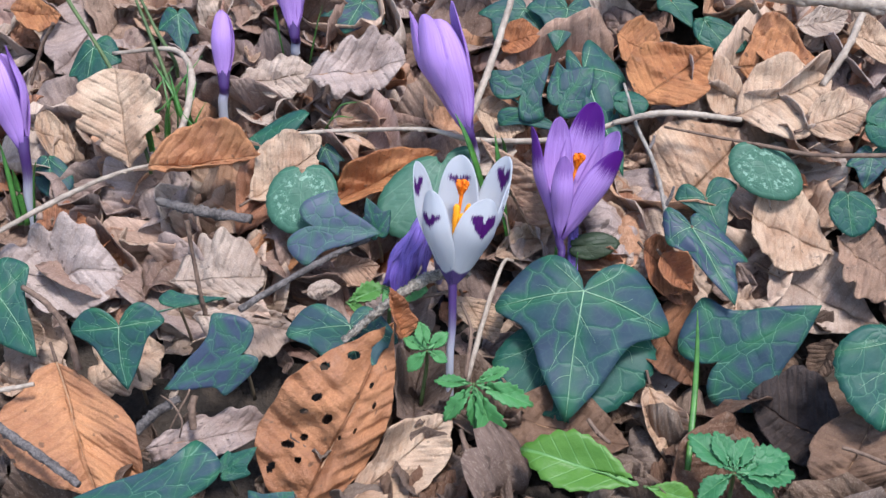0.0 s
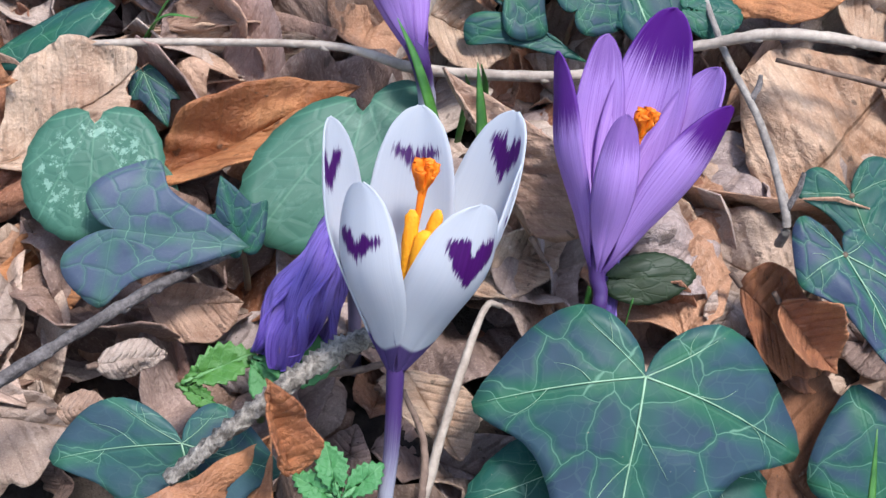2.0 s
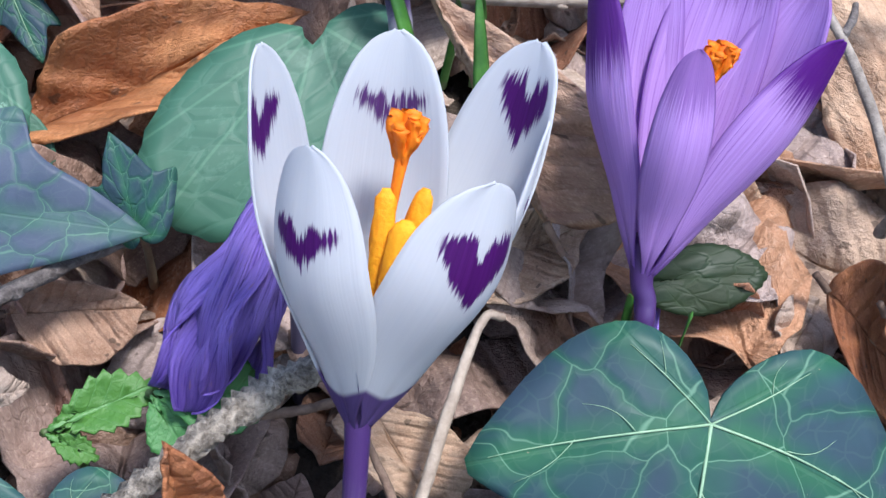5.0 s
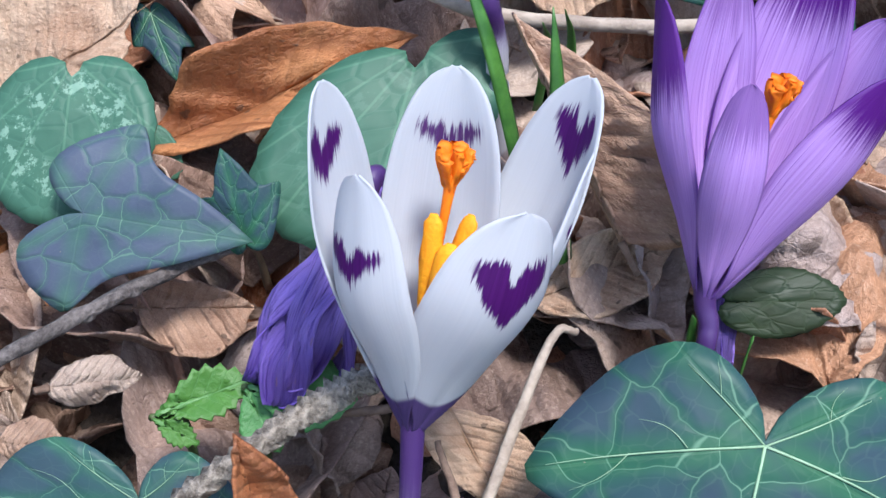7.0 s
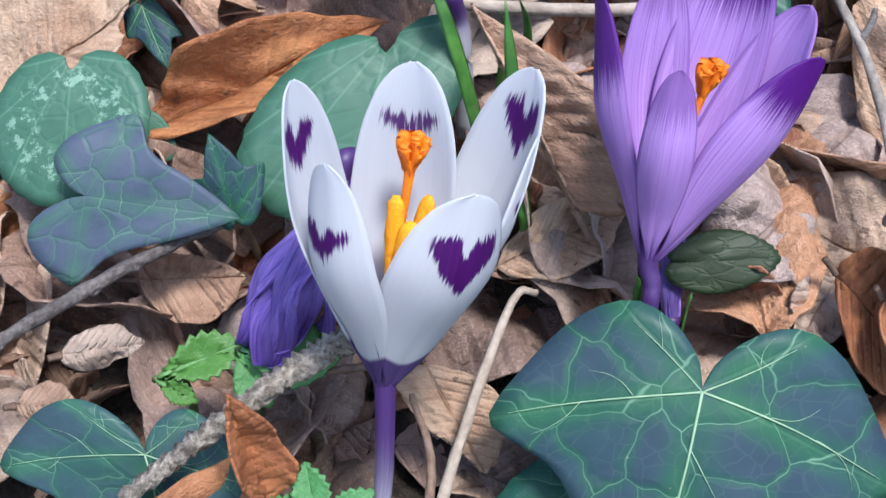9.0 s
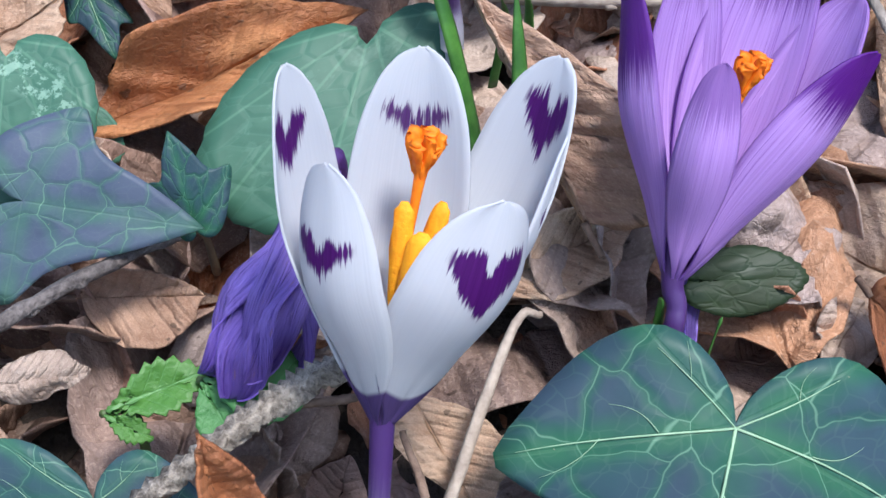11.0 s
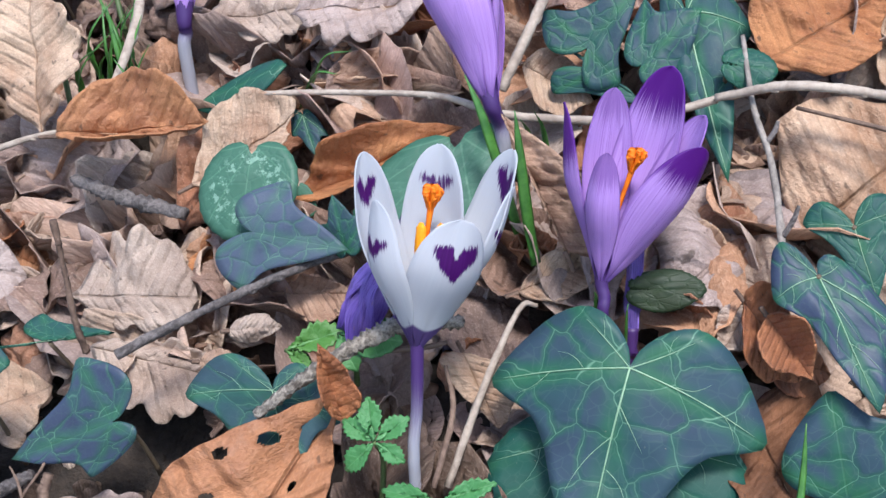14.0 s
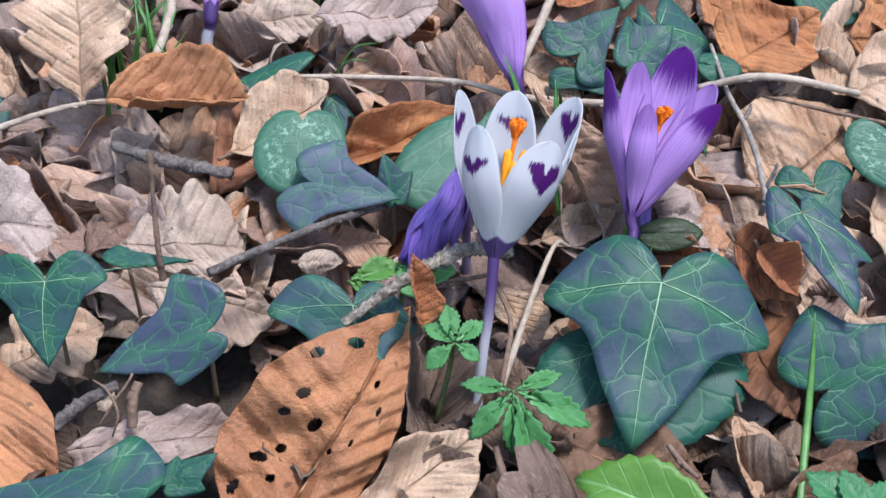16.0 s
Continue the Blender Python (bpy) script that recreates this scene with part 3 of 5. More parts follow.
def cyclamen_leaf(label, J, U, VL, VR, hue=0.3):
    lift = wavy(0.03, 3.0, lambda u, v: -0.10 * (v * v + (u - 0.4) ** 2))
    bm, N, at = leaf_bm(J, U, VL, VR, ROUND_EDGE, lift, per=26, rings=6, teeth=0.012, mid=(0.45, 0.0))
    ob = tagged(part("cyclamen_leaf", bm, CYCLAMEN, at=J), label, "leaf", "cyclamen leaves")
    thicken(ob, 0.0005)
    ob.color = (hue, 0, 0, 1)
    j = Vector(J)
    foot = Vector((j.x, j.y + 0.008, bank(j.x, j.y + 0.008) - 0.016)) - j
    part("leaf_stalk", tube([Vector(U) * 0.2 - N * 0.0028, foot * 0.5 + Vector(U) * 0.1 - N * 0.005, foot], [0.0006, 0.0006, 0.0008], 6, 10), PETIOLE, ob, "thin reddish leaf stalk")
    return ob


def lance_leaf(label, J, U, VL, VR):
    bm, N, at = leaf_bm(J, U, VL, VR, LANCE_EDGE, wavy(0.03, 3.0, lambda u, v: -0.5 * v * v - 0.15 * u * u), per=16, rings=5, mid=(0.45, 0))
    ob = tagged(part("green_leaf", bm, IVY, at=J), label, "leaf")
    thicken(ob, 0.0004)
    ob.color = (0.1, 0, 0, 1)
    return ob


def beech_leaf(label, J, U, VL, VR, tone="tan", curl=0.15, holes=False, ribs=0.004):
    k = random.uniform(0.6, 1.4)
    lift = wavy(0.13, 2.8, lambda u, v: curl * (v * v * 5.0 * k + 0.7 * (u - 0.45) ** 2) - 0.03 * math.exp(-abs(v) * 30)
                + 0.026 * noise.noise(Vector((u * 11, v * 11, k * 31))) + 0.05 * max(0.0, abs(v) - 0.2) * math.sin(u * 23 + k * 40) + ribs * math.sin((u - 0.62 * abs(v)) * 20 * math.pi) * min(1.0, abs(v) * 6))
    gaps = ()
    if holes:
        gaps = ((0.82, 0.10, 0.022, 1.3), (0.60, 0.17, 0.022, 1.0), (0.50, 0.08, 0.030, 0.7), (0.52, 0.19, 0.020, 1.0), (0.38, 0.13, 0.020, 0.8),
                (0.33, 0.18, 0.018, 1.6), (0.27, 0.11, 0.016, 1.0), (0.70, -0.06, 0.016, 1.0), (0.62, -0.16, 0.018, 0.8), (0.48, -0.10, 0.015, 1.0),
                (0.87, 0.02, 0.020, 1.2), (0.42, -0.02, 0.014, 1.0), (0.75, 0.20, 0.020, 1.0), (0.20, 0.20, 0.03, 0.6))
    bm, N, at = leaf_bm(J, U, VL, VR, BEECH_EDGE, lift, per=130 if holes else 34, rings=84 if holes else 12, mid=(0.5, 0), holes=gaps, ragged=0.035 if holes else random.uniform(0.04, 0.10))
    ob = tagged(part("dead_leaf", bm, DEAD[tone], at=J), label, "leaf", "dead leaves")
    thicken(ob, 0.00035)
    tail = Vector(U) * -0.14 + N * 0.001
    part("leaf_stalk", tube([(0, 0, 0), tail * 0.5, tail], [0.0006, 0.0005, 0.0005], 6, 8), BROWN_BARK, ob)
    vein(ob, at, (0.0, 0), (0.97, 0), 0.0055 * Vector(U).length, DRY_VEIN, N, name="midrib")
    return ob


def oak_leaf(label, J, U, VL, VR, tone="grey"):
    lift = wavy(0.16, 2.6, lambda u, v: 0.5 * v * v - 0.02 * math.exp(-abs(v) * 25))
    bm, N, at = leaf_bm(J, U, VL, VR, OAK_EDGE, lift, per=66, rings=9, mid=(0.52, 0), ragged=0.04)
    ob = tagged(part("oak_leaf", bm, DEAD[tone], at=J), label, "leaf", "dead leaves")
    thicken(ob, 0.00035)
    vein(ob, at, (0.0, 0), (0.97, 0), 0.006 * Vector(U).length, DRY_VEIN, N, name="midrib")
    return ob


def twig(label, pts, radii, material, rough=0.3, scales=0.0, sides=9, steps=30, name="twig", category="twig", knots=2):
    at = Vector(pts[0])
    SEED[0] += 1
    bm = tube([Vector(p) - at for p in pts], radii, sides, steps, rough, SEED[0] * 3.1, scales=scales)
    ob = tagged(part(name, bm, material, at=at), label, category)
    if category == "twig":
        line = spline(pts, 40)
        for i in range(knots):
            q = 5 + int(30 * (i + 0.5) / knots) + (SEED[0] * 7 + i * 5) % 4
            tan = (line[q + 1] - line[q]).normalized()
            side = tan.cross(Vector((math.sin(q + i), -0.8, 0.7))).normalized()
            r = radii[min(len(radii) - 1, int(q / 40 * len(radii)))]
            o = line[q] - at
            bud = tube([o, o + side * r * 0.6 + tan * r * 0.6, o + side * r * 1.0 + tan * r * 1.6], [r * 0.95, r * 0.75, r * 0.25], 7, 6, 0.3, q)
            part("knot", bud, material, ob)
    return ob


def grass_blade(label, pts, width):
    at = Vector(pts[0])
    bm = tube([Vector(p) - at for p in pts], [width, width, width * 0.7, 0.0001], 6, 14, flat=0.3)
    return tagged(part("grass_blade", bm, BLADE, at=at), label, "grass blade", "grass blades")


def petal_bm(root, tip, out, up, width, bulge, cup, seed, wilt=0.0, neck=1.25, point=2.7):
    """A petal from the tube's mouth to its tip: a spoon that curves round the flower's middle."""
    bm = bmesh.new()
    uvl = bm.loops.layers.uv.new("UVMap")
    ln = (tip - root).length
    ctl = [root, root + (tip - root) * 0.25 + out * bulge * 0.36, root + (tip - root) * 0.60 + out * bulge, tip]
    n, m = 30, 16
    fine = spline(ctl, 400)
    steps = [math.sin(0.5 * math.pi * i / n) ** 1.15 for i in range(n + 1)]
    line = [fine[round(400 * s)] for s in steps]
    rows = []
    for i, p in enumerate(line):
        s = steps[i]
        k = min(round(400 * s), 388)
        tan = (fine[k + 12] - fine[max(k - 12, 0)]).normalized()
        side = tan.cross(out).normalized()
        face = side.cross(tan)
        if s < 0.62:
            w = width * (0.11 + 0.89 * math.sin(0.5 * math.pi * s / 0.62) ** neck)
        else:
            w = width * max(0.004, 1 - ((s - 0.62) / 0.38) ** point) ** 0.5
        row = []
        for j in range(m + 1):
            a = 2 * j / m - 1
            z = -cup * (a * w) ** 2 / max(width, 1e-6) - 0.010 * ln * math.exp(-abs(a) * 8) * (1 - s)
            z += (0.012 + wilt) * ln * noise.noise(Vector((s * 3.5, a * 1.4, seed))) * s
            if wilt:
                z += wilt * 0.22 * ln * noise.noise(Vector((s * 6.0, a * 5.0, seed + 3.0))) * min(1.0, s * 2)
            row.append((bm.verts.new(p + side * (a * w) + face * z), (s, a)))
        rows.append(row)
    for i in range(n):
        for j in range(m):
            q = (rows[i][j], rows[i][j + 1], rows[i + 1][j + 1], rows[i + 1][j])
            f = bm.faces.new([x[0] for x in q])
            for lp, x in zip(f.loops, q):
                lp[uvl].uv = x[1]
    return bm


def crocus(label, foot, fork, axes, petals, material, style=None, anthers=(), tube_radius=0.0017, wilt=0.0, scale=1.0, pale=1.0, neck=1.25, point=2.7):
    """axes: right, up and back of the flower. petals: (right, up, back of the tip in cm, turn of its outer side in degrees, half width in cm, bulge, cup, colour)."""
    right, up, back = (Vector(a).normalized() for a in axes)
    foot, fork = Vector(foot), Vector(fork)
    ob = base("crocus", foot, label, "flower", "crocuses")
    cm = 0.01 * scale
    top = fork - foot
    bend = top * 0.5 + right * 0.0006
    r = tube_radius
    stem = part("stem", tube([(0, 0, -0.012), bend * 0.4, bend, top - up * 0.004, top + up * 0.0012], [r * 0.95, r, r, r * 1.1, r * 1.4], 12, 26), TUBE, ob, "slender violet tube")
    stem.color = (pale, 0, 0, 1)
    for i, (x, z, y, turn, w, bulge, cup, col) in enumerate(petals):
        a = radians(turn)
        out = right * math.cos(a) + back * math.sin(a)
        tip = top + (right * x + up * z + back * y) * cm
        root = top - up * 0.0035 + out * r * 0.9
        bm = petal_bm(root, tip, out, up, w * cm, bulge * cm, cup, i * 5.7 + foot.x * 90, wilt, neck, point)
        p = part("petal", bm, material, ob)
        p.color = (*col, 1)
        thicken(p, 0.00025)
    if style:
        x, z, y = style
        tip = top + (right * x + up * z + back * y) * cm
        root = top + up * 0.002
        s = part("style", tube([root, root + (tip - root) * 0.6, tip - (tip - root) * 0.16, tip - (tip - root) * 0.06], [0.0005, 0.00045, 0.0006, 0.0009], 8, 14), STYLE, ob, "orange style")
        tan = (tip - root).normalized()
        for q in range(9):
            a = q * 2 * math.pi / 9
            d = (right * math.cos(a) + back * math.sin(a)) * (0.0017 + 0.0006 * math.sin(q * 2.3))
            top_q = tip + tan * (0.0004 + 0.0009 * math.sin(q * 3.7)) + d
            lobe = tube([tip - tan * 0.0036, tip - tan * 0.0016 + d * 0.45, top_q - d * 0.15, top_q], [0.0004, 0.0006, 0.0008, 0.0003], 7, 12, 0.9, q * 1.9, flat=0.55)
            part("stigma_lobe", lobe, STYLE, s, "frilled orange stigma lobe")
    for i, (x0, z0, x1, z1, y, w) in enumerate(anthers):
        a = top + (right * x0 + up * z0 + back * y) * cm
        b = top + (right * x1 + up * z1 + back * y) * cm
        part("anther", tube([a, a * 0.6 + b * 0.4, a * 0.12 + b * 0.88, b], [w * cm * 0.35, w * cm, w * cm * 0.95, w * cm * 0.35], 10, 16, 0.22, i, flat=0.6), ANTHER, ob, "yellow anther")
    return ob


def sprig(label, foot, hub, leaflets, size, hue=0.0, teeth=0.055, tilt=(0, -0.55, 0.8), name="herb_sprig", deep=0.0):
    """A herb: a stem to hub and toothed leaflets that spread from it to the given ends."""
    foot, hub = Vector(foot), Vector(hub)
    ob = base(name, foot, label, "herb")
    mid = (hub - foot) * 0.5 + Vector((0.001, 0.002, 0))
    part("stem", tube([(0, 0, -0.006), mid, hub - foot], [0.0007, 0.0006, 0.0005], 7, 12), DARK_STEM, ob)
    n = Vector(tilt).normalized()
    for e in leaflets:
        d = Vector(e) - hub
        v = n.cross(d).normalized() * d.length
        bm, N, at = leaf_bm(hub - foot, d, v * size, v * size, BROAD_SPRIG, wavy(0.05, 3.0, lambda u, w: -0.18 * u * u + 0.35 * abs(w)), per=18, rings=5, teeth=teeth, mid=(0.5, 0), local=False)
        p = part("leaflet", bm, LEAFLET, ob)
        thicken(p, 0.0003)
        p.color = (hue, deep, 0, 1)
    return ob


BROAD_SPRIG = [(0.04, 0), (0.12, 0.05), (0.30, 0.17), (0.52, 0.27), (0.70, 0.26), (0.87, 0.15), (1, 0)]

# ---- the bank: soil sheet and loose litter ----
bm = bmesh.new()


def stops(near, far, step):
    vals, x, d = [0.0], 0.0, step
    while x < far:
        x += d
        if x > near:
            d *= 1.35
        vals.append(x)
    return [-v for v in vals[:0:-1]] + vals


xs, ys = stops(0.32, 60.0, 0.008), stops(0.34, 60.0, 0.008)
rows = []
for y in ys:
    row = []
    for x in xs:
        r = math.hypot(x, y)
        z = bank(x, y) - 0.026 + 0.006 * noise.noise(Vector((x * 22, y * 22, 3.0))) + 0.003 * noise.noise(Vector((x * 70, y * 70, 9.0)))
        if r > 0.8:
            z += 0.05 * min(r, 8.0) * noise.noise(Vector((x * 0.7, y * 0.7, 5.0)))
        row.append(bm.verts.new((x, y, z)))
    rows.append(row)
for a, b in zip(rows, rows[1:]):
    for i in range(len(xs) - 1):
        bm.faces.new((a[i], a[i + 1], b[i + 1], b[i]))
tagged(part("ground", bm, SOIL), "dark crumbly woodland soil under leaf litter", "ground", kind="structure")


# hollows in the litter under the large green leaves
CLEAR = ((0.007, 0.014, 0.020), (-0.010, 0.016, 0.012), (0.095, -0.042, 0.026), (0.030, -0.018, 0.034), (0.080, -0.020, 0.030), (-0.035, -0.012, 0.016), (-0.050, 0.022, 0.020),
         (-0.105, -0.012, 0.026), (-0.092, 0.063, 0.018), (-0.044, 0.001, 0.016), (0.069, 0.046, 0.016), (-0.008, 0.010, 0.014), (-0.115, 0.006, 0.018))

# green leaves that press the litter down
COVER = ((0.033, -0.012, 0.026), (0.032, -0.010, 0.021), (0.087, -0.011, 0.023), (0.119, -0.036, 0.020),
         (0.073, 0.005, 0.020), (0.079, 0.025, 0.014), (-0.040, 0.025, 0.017), (-0.029, 0.028, 0.012),
         (-0.035, -0.013, 0.018), (-0.076, -0.018, 0.019), (-0.102, -0.018, 0.016), (-0.083, -0.000, 0.013),
         (-0.095, -0.058, 0.022), (-0.069, -0.043, 0.012), (-0.055, -0.057, 0.010), (0.025, 0.075, 0.015),
         (0.038, 0.069, 0.015), (0.028, 0.068, 0.014), (0.089, 0.089, 0.014), (0.055, 0.058, 0.011),
         (0.133, 0.040, 0.012), (0.120, 0.019, 0.013), (0.130, 0.035, 0.012), (-0.045, 0.060, 0.011),
         (0.040, 0.020, 0.013), (0.046, 0.065, 0.027), (-0.054, 0.043, 0.018), (-0.008, 0.044, 0.021),
         (0.096, 0.033, 0.015), (-0.043, 0.044, 0.010))


def loose_litter(count, x0, x1, y0, y1, low, high, seed, size=(0.024, 0.056), tilt=0.40, name="leaf_litter", label="loose curled brown and tan dead leaves over soil", material=None):
    """Curled dead leaves scattered over the soil."""
    rnd = random.Random(seed)
    bm = bmesh.new()
    bm.loops.layers.uv.new("UVMap")
    for i in range(count):
        x, y = rnd.uniform(x0, x1), rnd.uniform(y0, y1)
        drop = max((1 - math.hypot(x - cx, y - cy) / r for cx, cy, r in CLEAR), default=0.0)
        sink = 0.016 * min(1.0, 2.0 * max(0.0, drop))
        if any(math.hypot(x - cx, y - cy) < r for cx, cy, r in COVER):
            sink = max(sink, 0.010)
        n = Vector((rnd.gauss(0, tilt) - SLOPE_X, rnd.gauss(0, tilt) - SLOPE_Y, 1)).normalized()
        a = rnd.uniform(0, 2 * math.pi)
        d = Vector((math.cos(a), math.sin(a), 0))
        d = (d - n * d.dot(n)).normalized()
        ln = rnd.uniform(*size)
        side = n.cross(d) * ln * rnd.uniform(0.7, 1.1)
        c = rnd.choice((-0.5, 0.2, 0.4, 0.7, 1.0, 1.4))
        e = BEECH_EDGE
        q = rnd.uniform(0, 6.28)
        lift = wavy(0.22, 3.2, lambda u, v: c * v * v * 2.6 + 0.4 * c * (u - 0.5) ** 2 + 0.06 * abs(math.sin(u * 9 + v * 7 + q)) - 0.05 - 0.05 * math.exp(-abs(v) * 22))
        j = Vector((x, y, bank(x, y) - sink + rnd.uniform(low, high))) - d * ln * 0.5
        leaf_bm(j, d * ln, side, side, e, lift, per=20, rings=6, mid=(0.5, 0), bm=bm, local=False, ragged=0.11)
    ob = part(name, bm, material or LITTER)
    thicken(ob, 0.0003)
    return tagged(ob, label, "leaf litter", kind="stuff")


loose_litter(450, -0.30, 0.30, 0.0, 0.34, -0.018, -0.009, 11)
# near litter is brown and also carries painted shade in its colour
loose_litter(280, -0.30, 0.30, -0.17, -0.005, -0.018, -0.009, 16, label="brown curled dead leaves over dark soil, shade painted in", material=SHADED_BROWN_LITTER)
loose_litter(370, -0.20, 0.22, 0.02, 0.22, -0.014, -0.005, 15, size=(0.022, 0.05), tilt=0.45)
loose_litter(480, -0.26, 0.26, 0.0, 0.24, -0.016, -0.006, 14, size=(0.006, 0.018), tilt=0.55, name="leaf_fragments", label="small torn fragments of dead leaves in litter")
loose_litter(360, -0.24, 0.24, -0.13, 0.0, -0.016, -0.006, 19, size=(0.005, 0.018), tilt=0.6, name="leaf_fragments", label="brown torn leaf fragments on dark soil, shade painted in", material=SHADED_BROWN_LITTER)
loose_litter(800, -1.1, 1.1, 0.25, 1.0, -0.018, -0.004, 12)
loose_litter(600, -1.1, 1.1, -0.8, -0.15, -0.018, -0.004, 13)
loose_litter(220, -1.1, -0.27, -0.15, 0.25, -0.018, -0.004, 17)
loose_litter(220, 0.27, 1.1, -0.15, 0.25, -0.018, -0.004, 18)

# ---- dead leaves and green leaves on the bank ----
beech_leaf("upright orange-brown beech leaf pierced with holes",
          (-0.0530, -0.0443, -0.0070), (0.0310, 0.0318, 0.0450), (-0.0660, -0.0006, 0.0190), (-0.0300, 0.0080, 0.0130), tone='russet', curl=-0.10, holes=True, ribs=0.010)
beech_leaf("brown leaf tip folded upward above a holed leaf",
          (-0.0197, -0.0143, 0.0346), (-0.0033, 0.0032, 0.0167), (-0.0065, -0.0045, -0.0025), (-0.0120, -0.0059, 0.0033), tone='rust', curl=0.3)
beech_leaf("broad orange-brown beech leaf on dark litter",
          (-0.1289, -0.0031, 0.0222), (0.0176, -0.0399, -0.0203), (-0.0563, -0.0171, -0.0087), (-0.0572, 0.0166, 0.0085), tone='orange', curl=0.08)
beech_leaf("pale serrated leaf lying under an orange one",
          (-0.0386, -0.0443, -0.0046), (0.0326, 0.0185, 0.0185), (-0.0067, 0.0171, 0.0171), (-0.0294, 0.0115, 0.0115), tone='tan', curl=0.25, ribs=0.012)
beech_leaf("red-brown curled leaf on far litter",
          (-0.1034, 0.0502, 0.0598), (0.0370, 0.0034, 0.0028), (0.0079, 0.0256, 0.0215), (0.0067, 0.0113, 0.0095), tone='orange', curl=0.40)
beech_leaf("pale ribbed tan leaf on far litter",
          (-0.0708, 0.0482, 0.0481), (0.0269, 0.0134, 0.0134), (-0.0158, 0.0222, 0.0222), (-0.0129, 0.0117, 0.0117), tone='tan', curl=0.18, ribs=0.016)
beech_leaf("small tan leaf below a round cyclamen leaf",
          (-0.0655, 0.0405, 0.0388), (0.0058, -0.0118, -0.0099), (-0.0193, -0.0022, -0.0018), (-0.0246, -0.0027, -0.0023), tone='orange', curl=0.2)
beech_leaf("flat spotted brown leaf on far litter",
          (0.0686, 0.0373, 0.0430), (0.0273, 0.0185, 0.0185), (-0.0423, 0.0320, 0.0320), (-0.0181, 0.0307, 0.0307), tone='tan', curl=0.06)
beech_leaf("pale brown serrated leaf on far litter",
          (0.0918, 0.0272, 0.0472), (0.0260, -0.0141, -0.0092), (0.0027, 0.0417, 0.0271), (0.0190, 0.0266, 0.0173), tone='tan', curl=0.1)
beech_leaf("grey-brown leaf in the litter",
          (0.0960, 0.0155, 0.0331), (0.0316, -0.0183, -0.0102), (0.0083, 0.0382, 0.0212), (0.0338, 0.0273, 0.0151), tone='grey', curl=0.12)
beech_leaf("orange-brown leaf edge curled upward",
          (0.0564, 0.0177, 0.0421), (0.0116, -0.0132, -0.0087), (0.0055, 0.0166, 0.0181), (0.0071, 0.0127, 0.0149), tone='rust', curl=0.3)
beech_leaf("near-black leaf under an ivy leaf",
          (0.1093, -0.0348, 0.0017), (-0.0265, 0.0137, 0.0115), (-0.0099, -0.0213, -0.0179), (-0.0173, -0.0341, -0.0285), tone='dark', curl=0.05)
beech_leaf("brown leaf lying in dark litter",
          (0.1023, -0.0536, 0.0021), (0.0173, 0.0210, 0.0210), (-0.0424, -0.0007, -0.0007), (-0.0329, 0.0058, 0.0058), tone='umber', curl=0.1)
beech_leaf("brown curled leaf below large ivy leaves",
          (0.0094, -0.0224, 0.0091), (0.0384, -0.0086, -0.0056), (0.0054, 0.0307, 0.0200), (0.0228, 0.0255, 0.0165), tone='umber', curl=0.2)
beech_leaf("pale ragged leaf strip among litter",
          (0.0544, -0.0166, 0.0153), (0.0053, -0.0253, -0.0158), (-0.0160, 0.0020, 0.0012), (-0.0190, -0.0008, -0.0005), tone='tan', curl=0.3)
beech_leaf("rust-brown leaf behind a large ivy leaf",
          (0.0571, 0.0046, 0.0251), (0.0117, -0.0187, -0.0126), (0.0241, 0.0333, 0.0225), (0.0255, 0.0121, 0.0082), tone='shaded_rust', curl=0.2)
beech_leaf("orange-brown leaf in warm far litter",
          (0.0598, 0.0630, 0.0710), (0.0258, 0.0119, 0.0119), (-0.0324, 0.0187, 0.0187), (-0.0214, 0.0183, 0.0183), tone='orange', curl=0.2)
beech_leaf("pale pink-brown leaf in warm far litter",
          (0.0925, 0.0565, 0.0686), (0.0310, 0.0081, 0.0070), (-0.0120, 0.0260, 0.0226), (-0.0103, 0.0339, 0.0294), tone='tan', curl=0.1)
beech_leaf("orange leaf far in warm litter",
          (0.0955, 0.0739, 0.0767), (0.0268, 0.0007, 0.0006), (-0.0013, 0.0260, 0.0203), (-0.0058, 0.0302, 0.0236), tone='orange', curl=0.25)
beech_leaf("red-brown curled leaf behind a white crocus",
          (-0.0475, 0.0455, 0.0457), (0.0408, 0.0126, 0.0126), (-0.0153, 0.0119, 0.0119), (-0.0127, 0.0087, 0.0087), tone='orange', curl=0.22)
beech_leaf("ribbed brown leaf beside green blades",
          (0.0204, 0.0235, 0.0489), (-0.0148, 0.0188, 0.0224), (0.0031, -0.0035, -0.0042), (-0.0486, 0.0119, 0.0142), tone='pinkish', curl=0.2, ribs=0.03)
beech_leaf("tan leaf with a dark hole under a white crocus",
          (-0.0010, 0.0123, 0.0301), (0.0087, -0.0120, -0.0097), (-0.0209, 0.0064, 0.0052), (-0.0202, -0.0030, -0.0024), tone='tan', curl=0.15)
beech_leaf("tan folded leaf below a purple crocus",
          (0.0095, 0.0257, 0.0361), (0.0193, 0.0063, 0.0063), (-0.0021, 0.0104, 0.0104), (-0.0085, 0.0101, 0.0101), tone='tan', curl=0.25)
beech_leaf("pale curled leaf behind a purple crocus",
          (0.0416, 0.0385, 0.0424), (0.0138, -0.0085, -0.0076), (0.0063, 0.0148, 0.0133), (0.0091, 0.0150, 0.0135), tone='tan', curl=0.3)
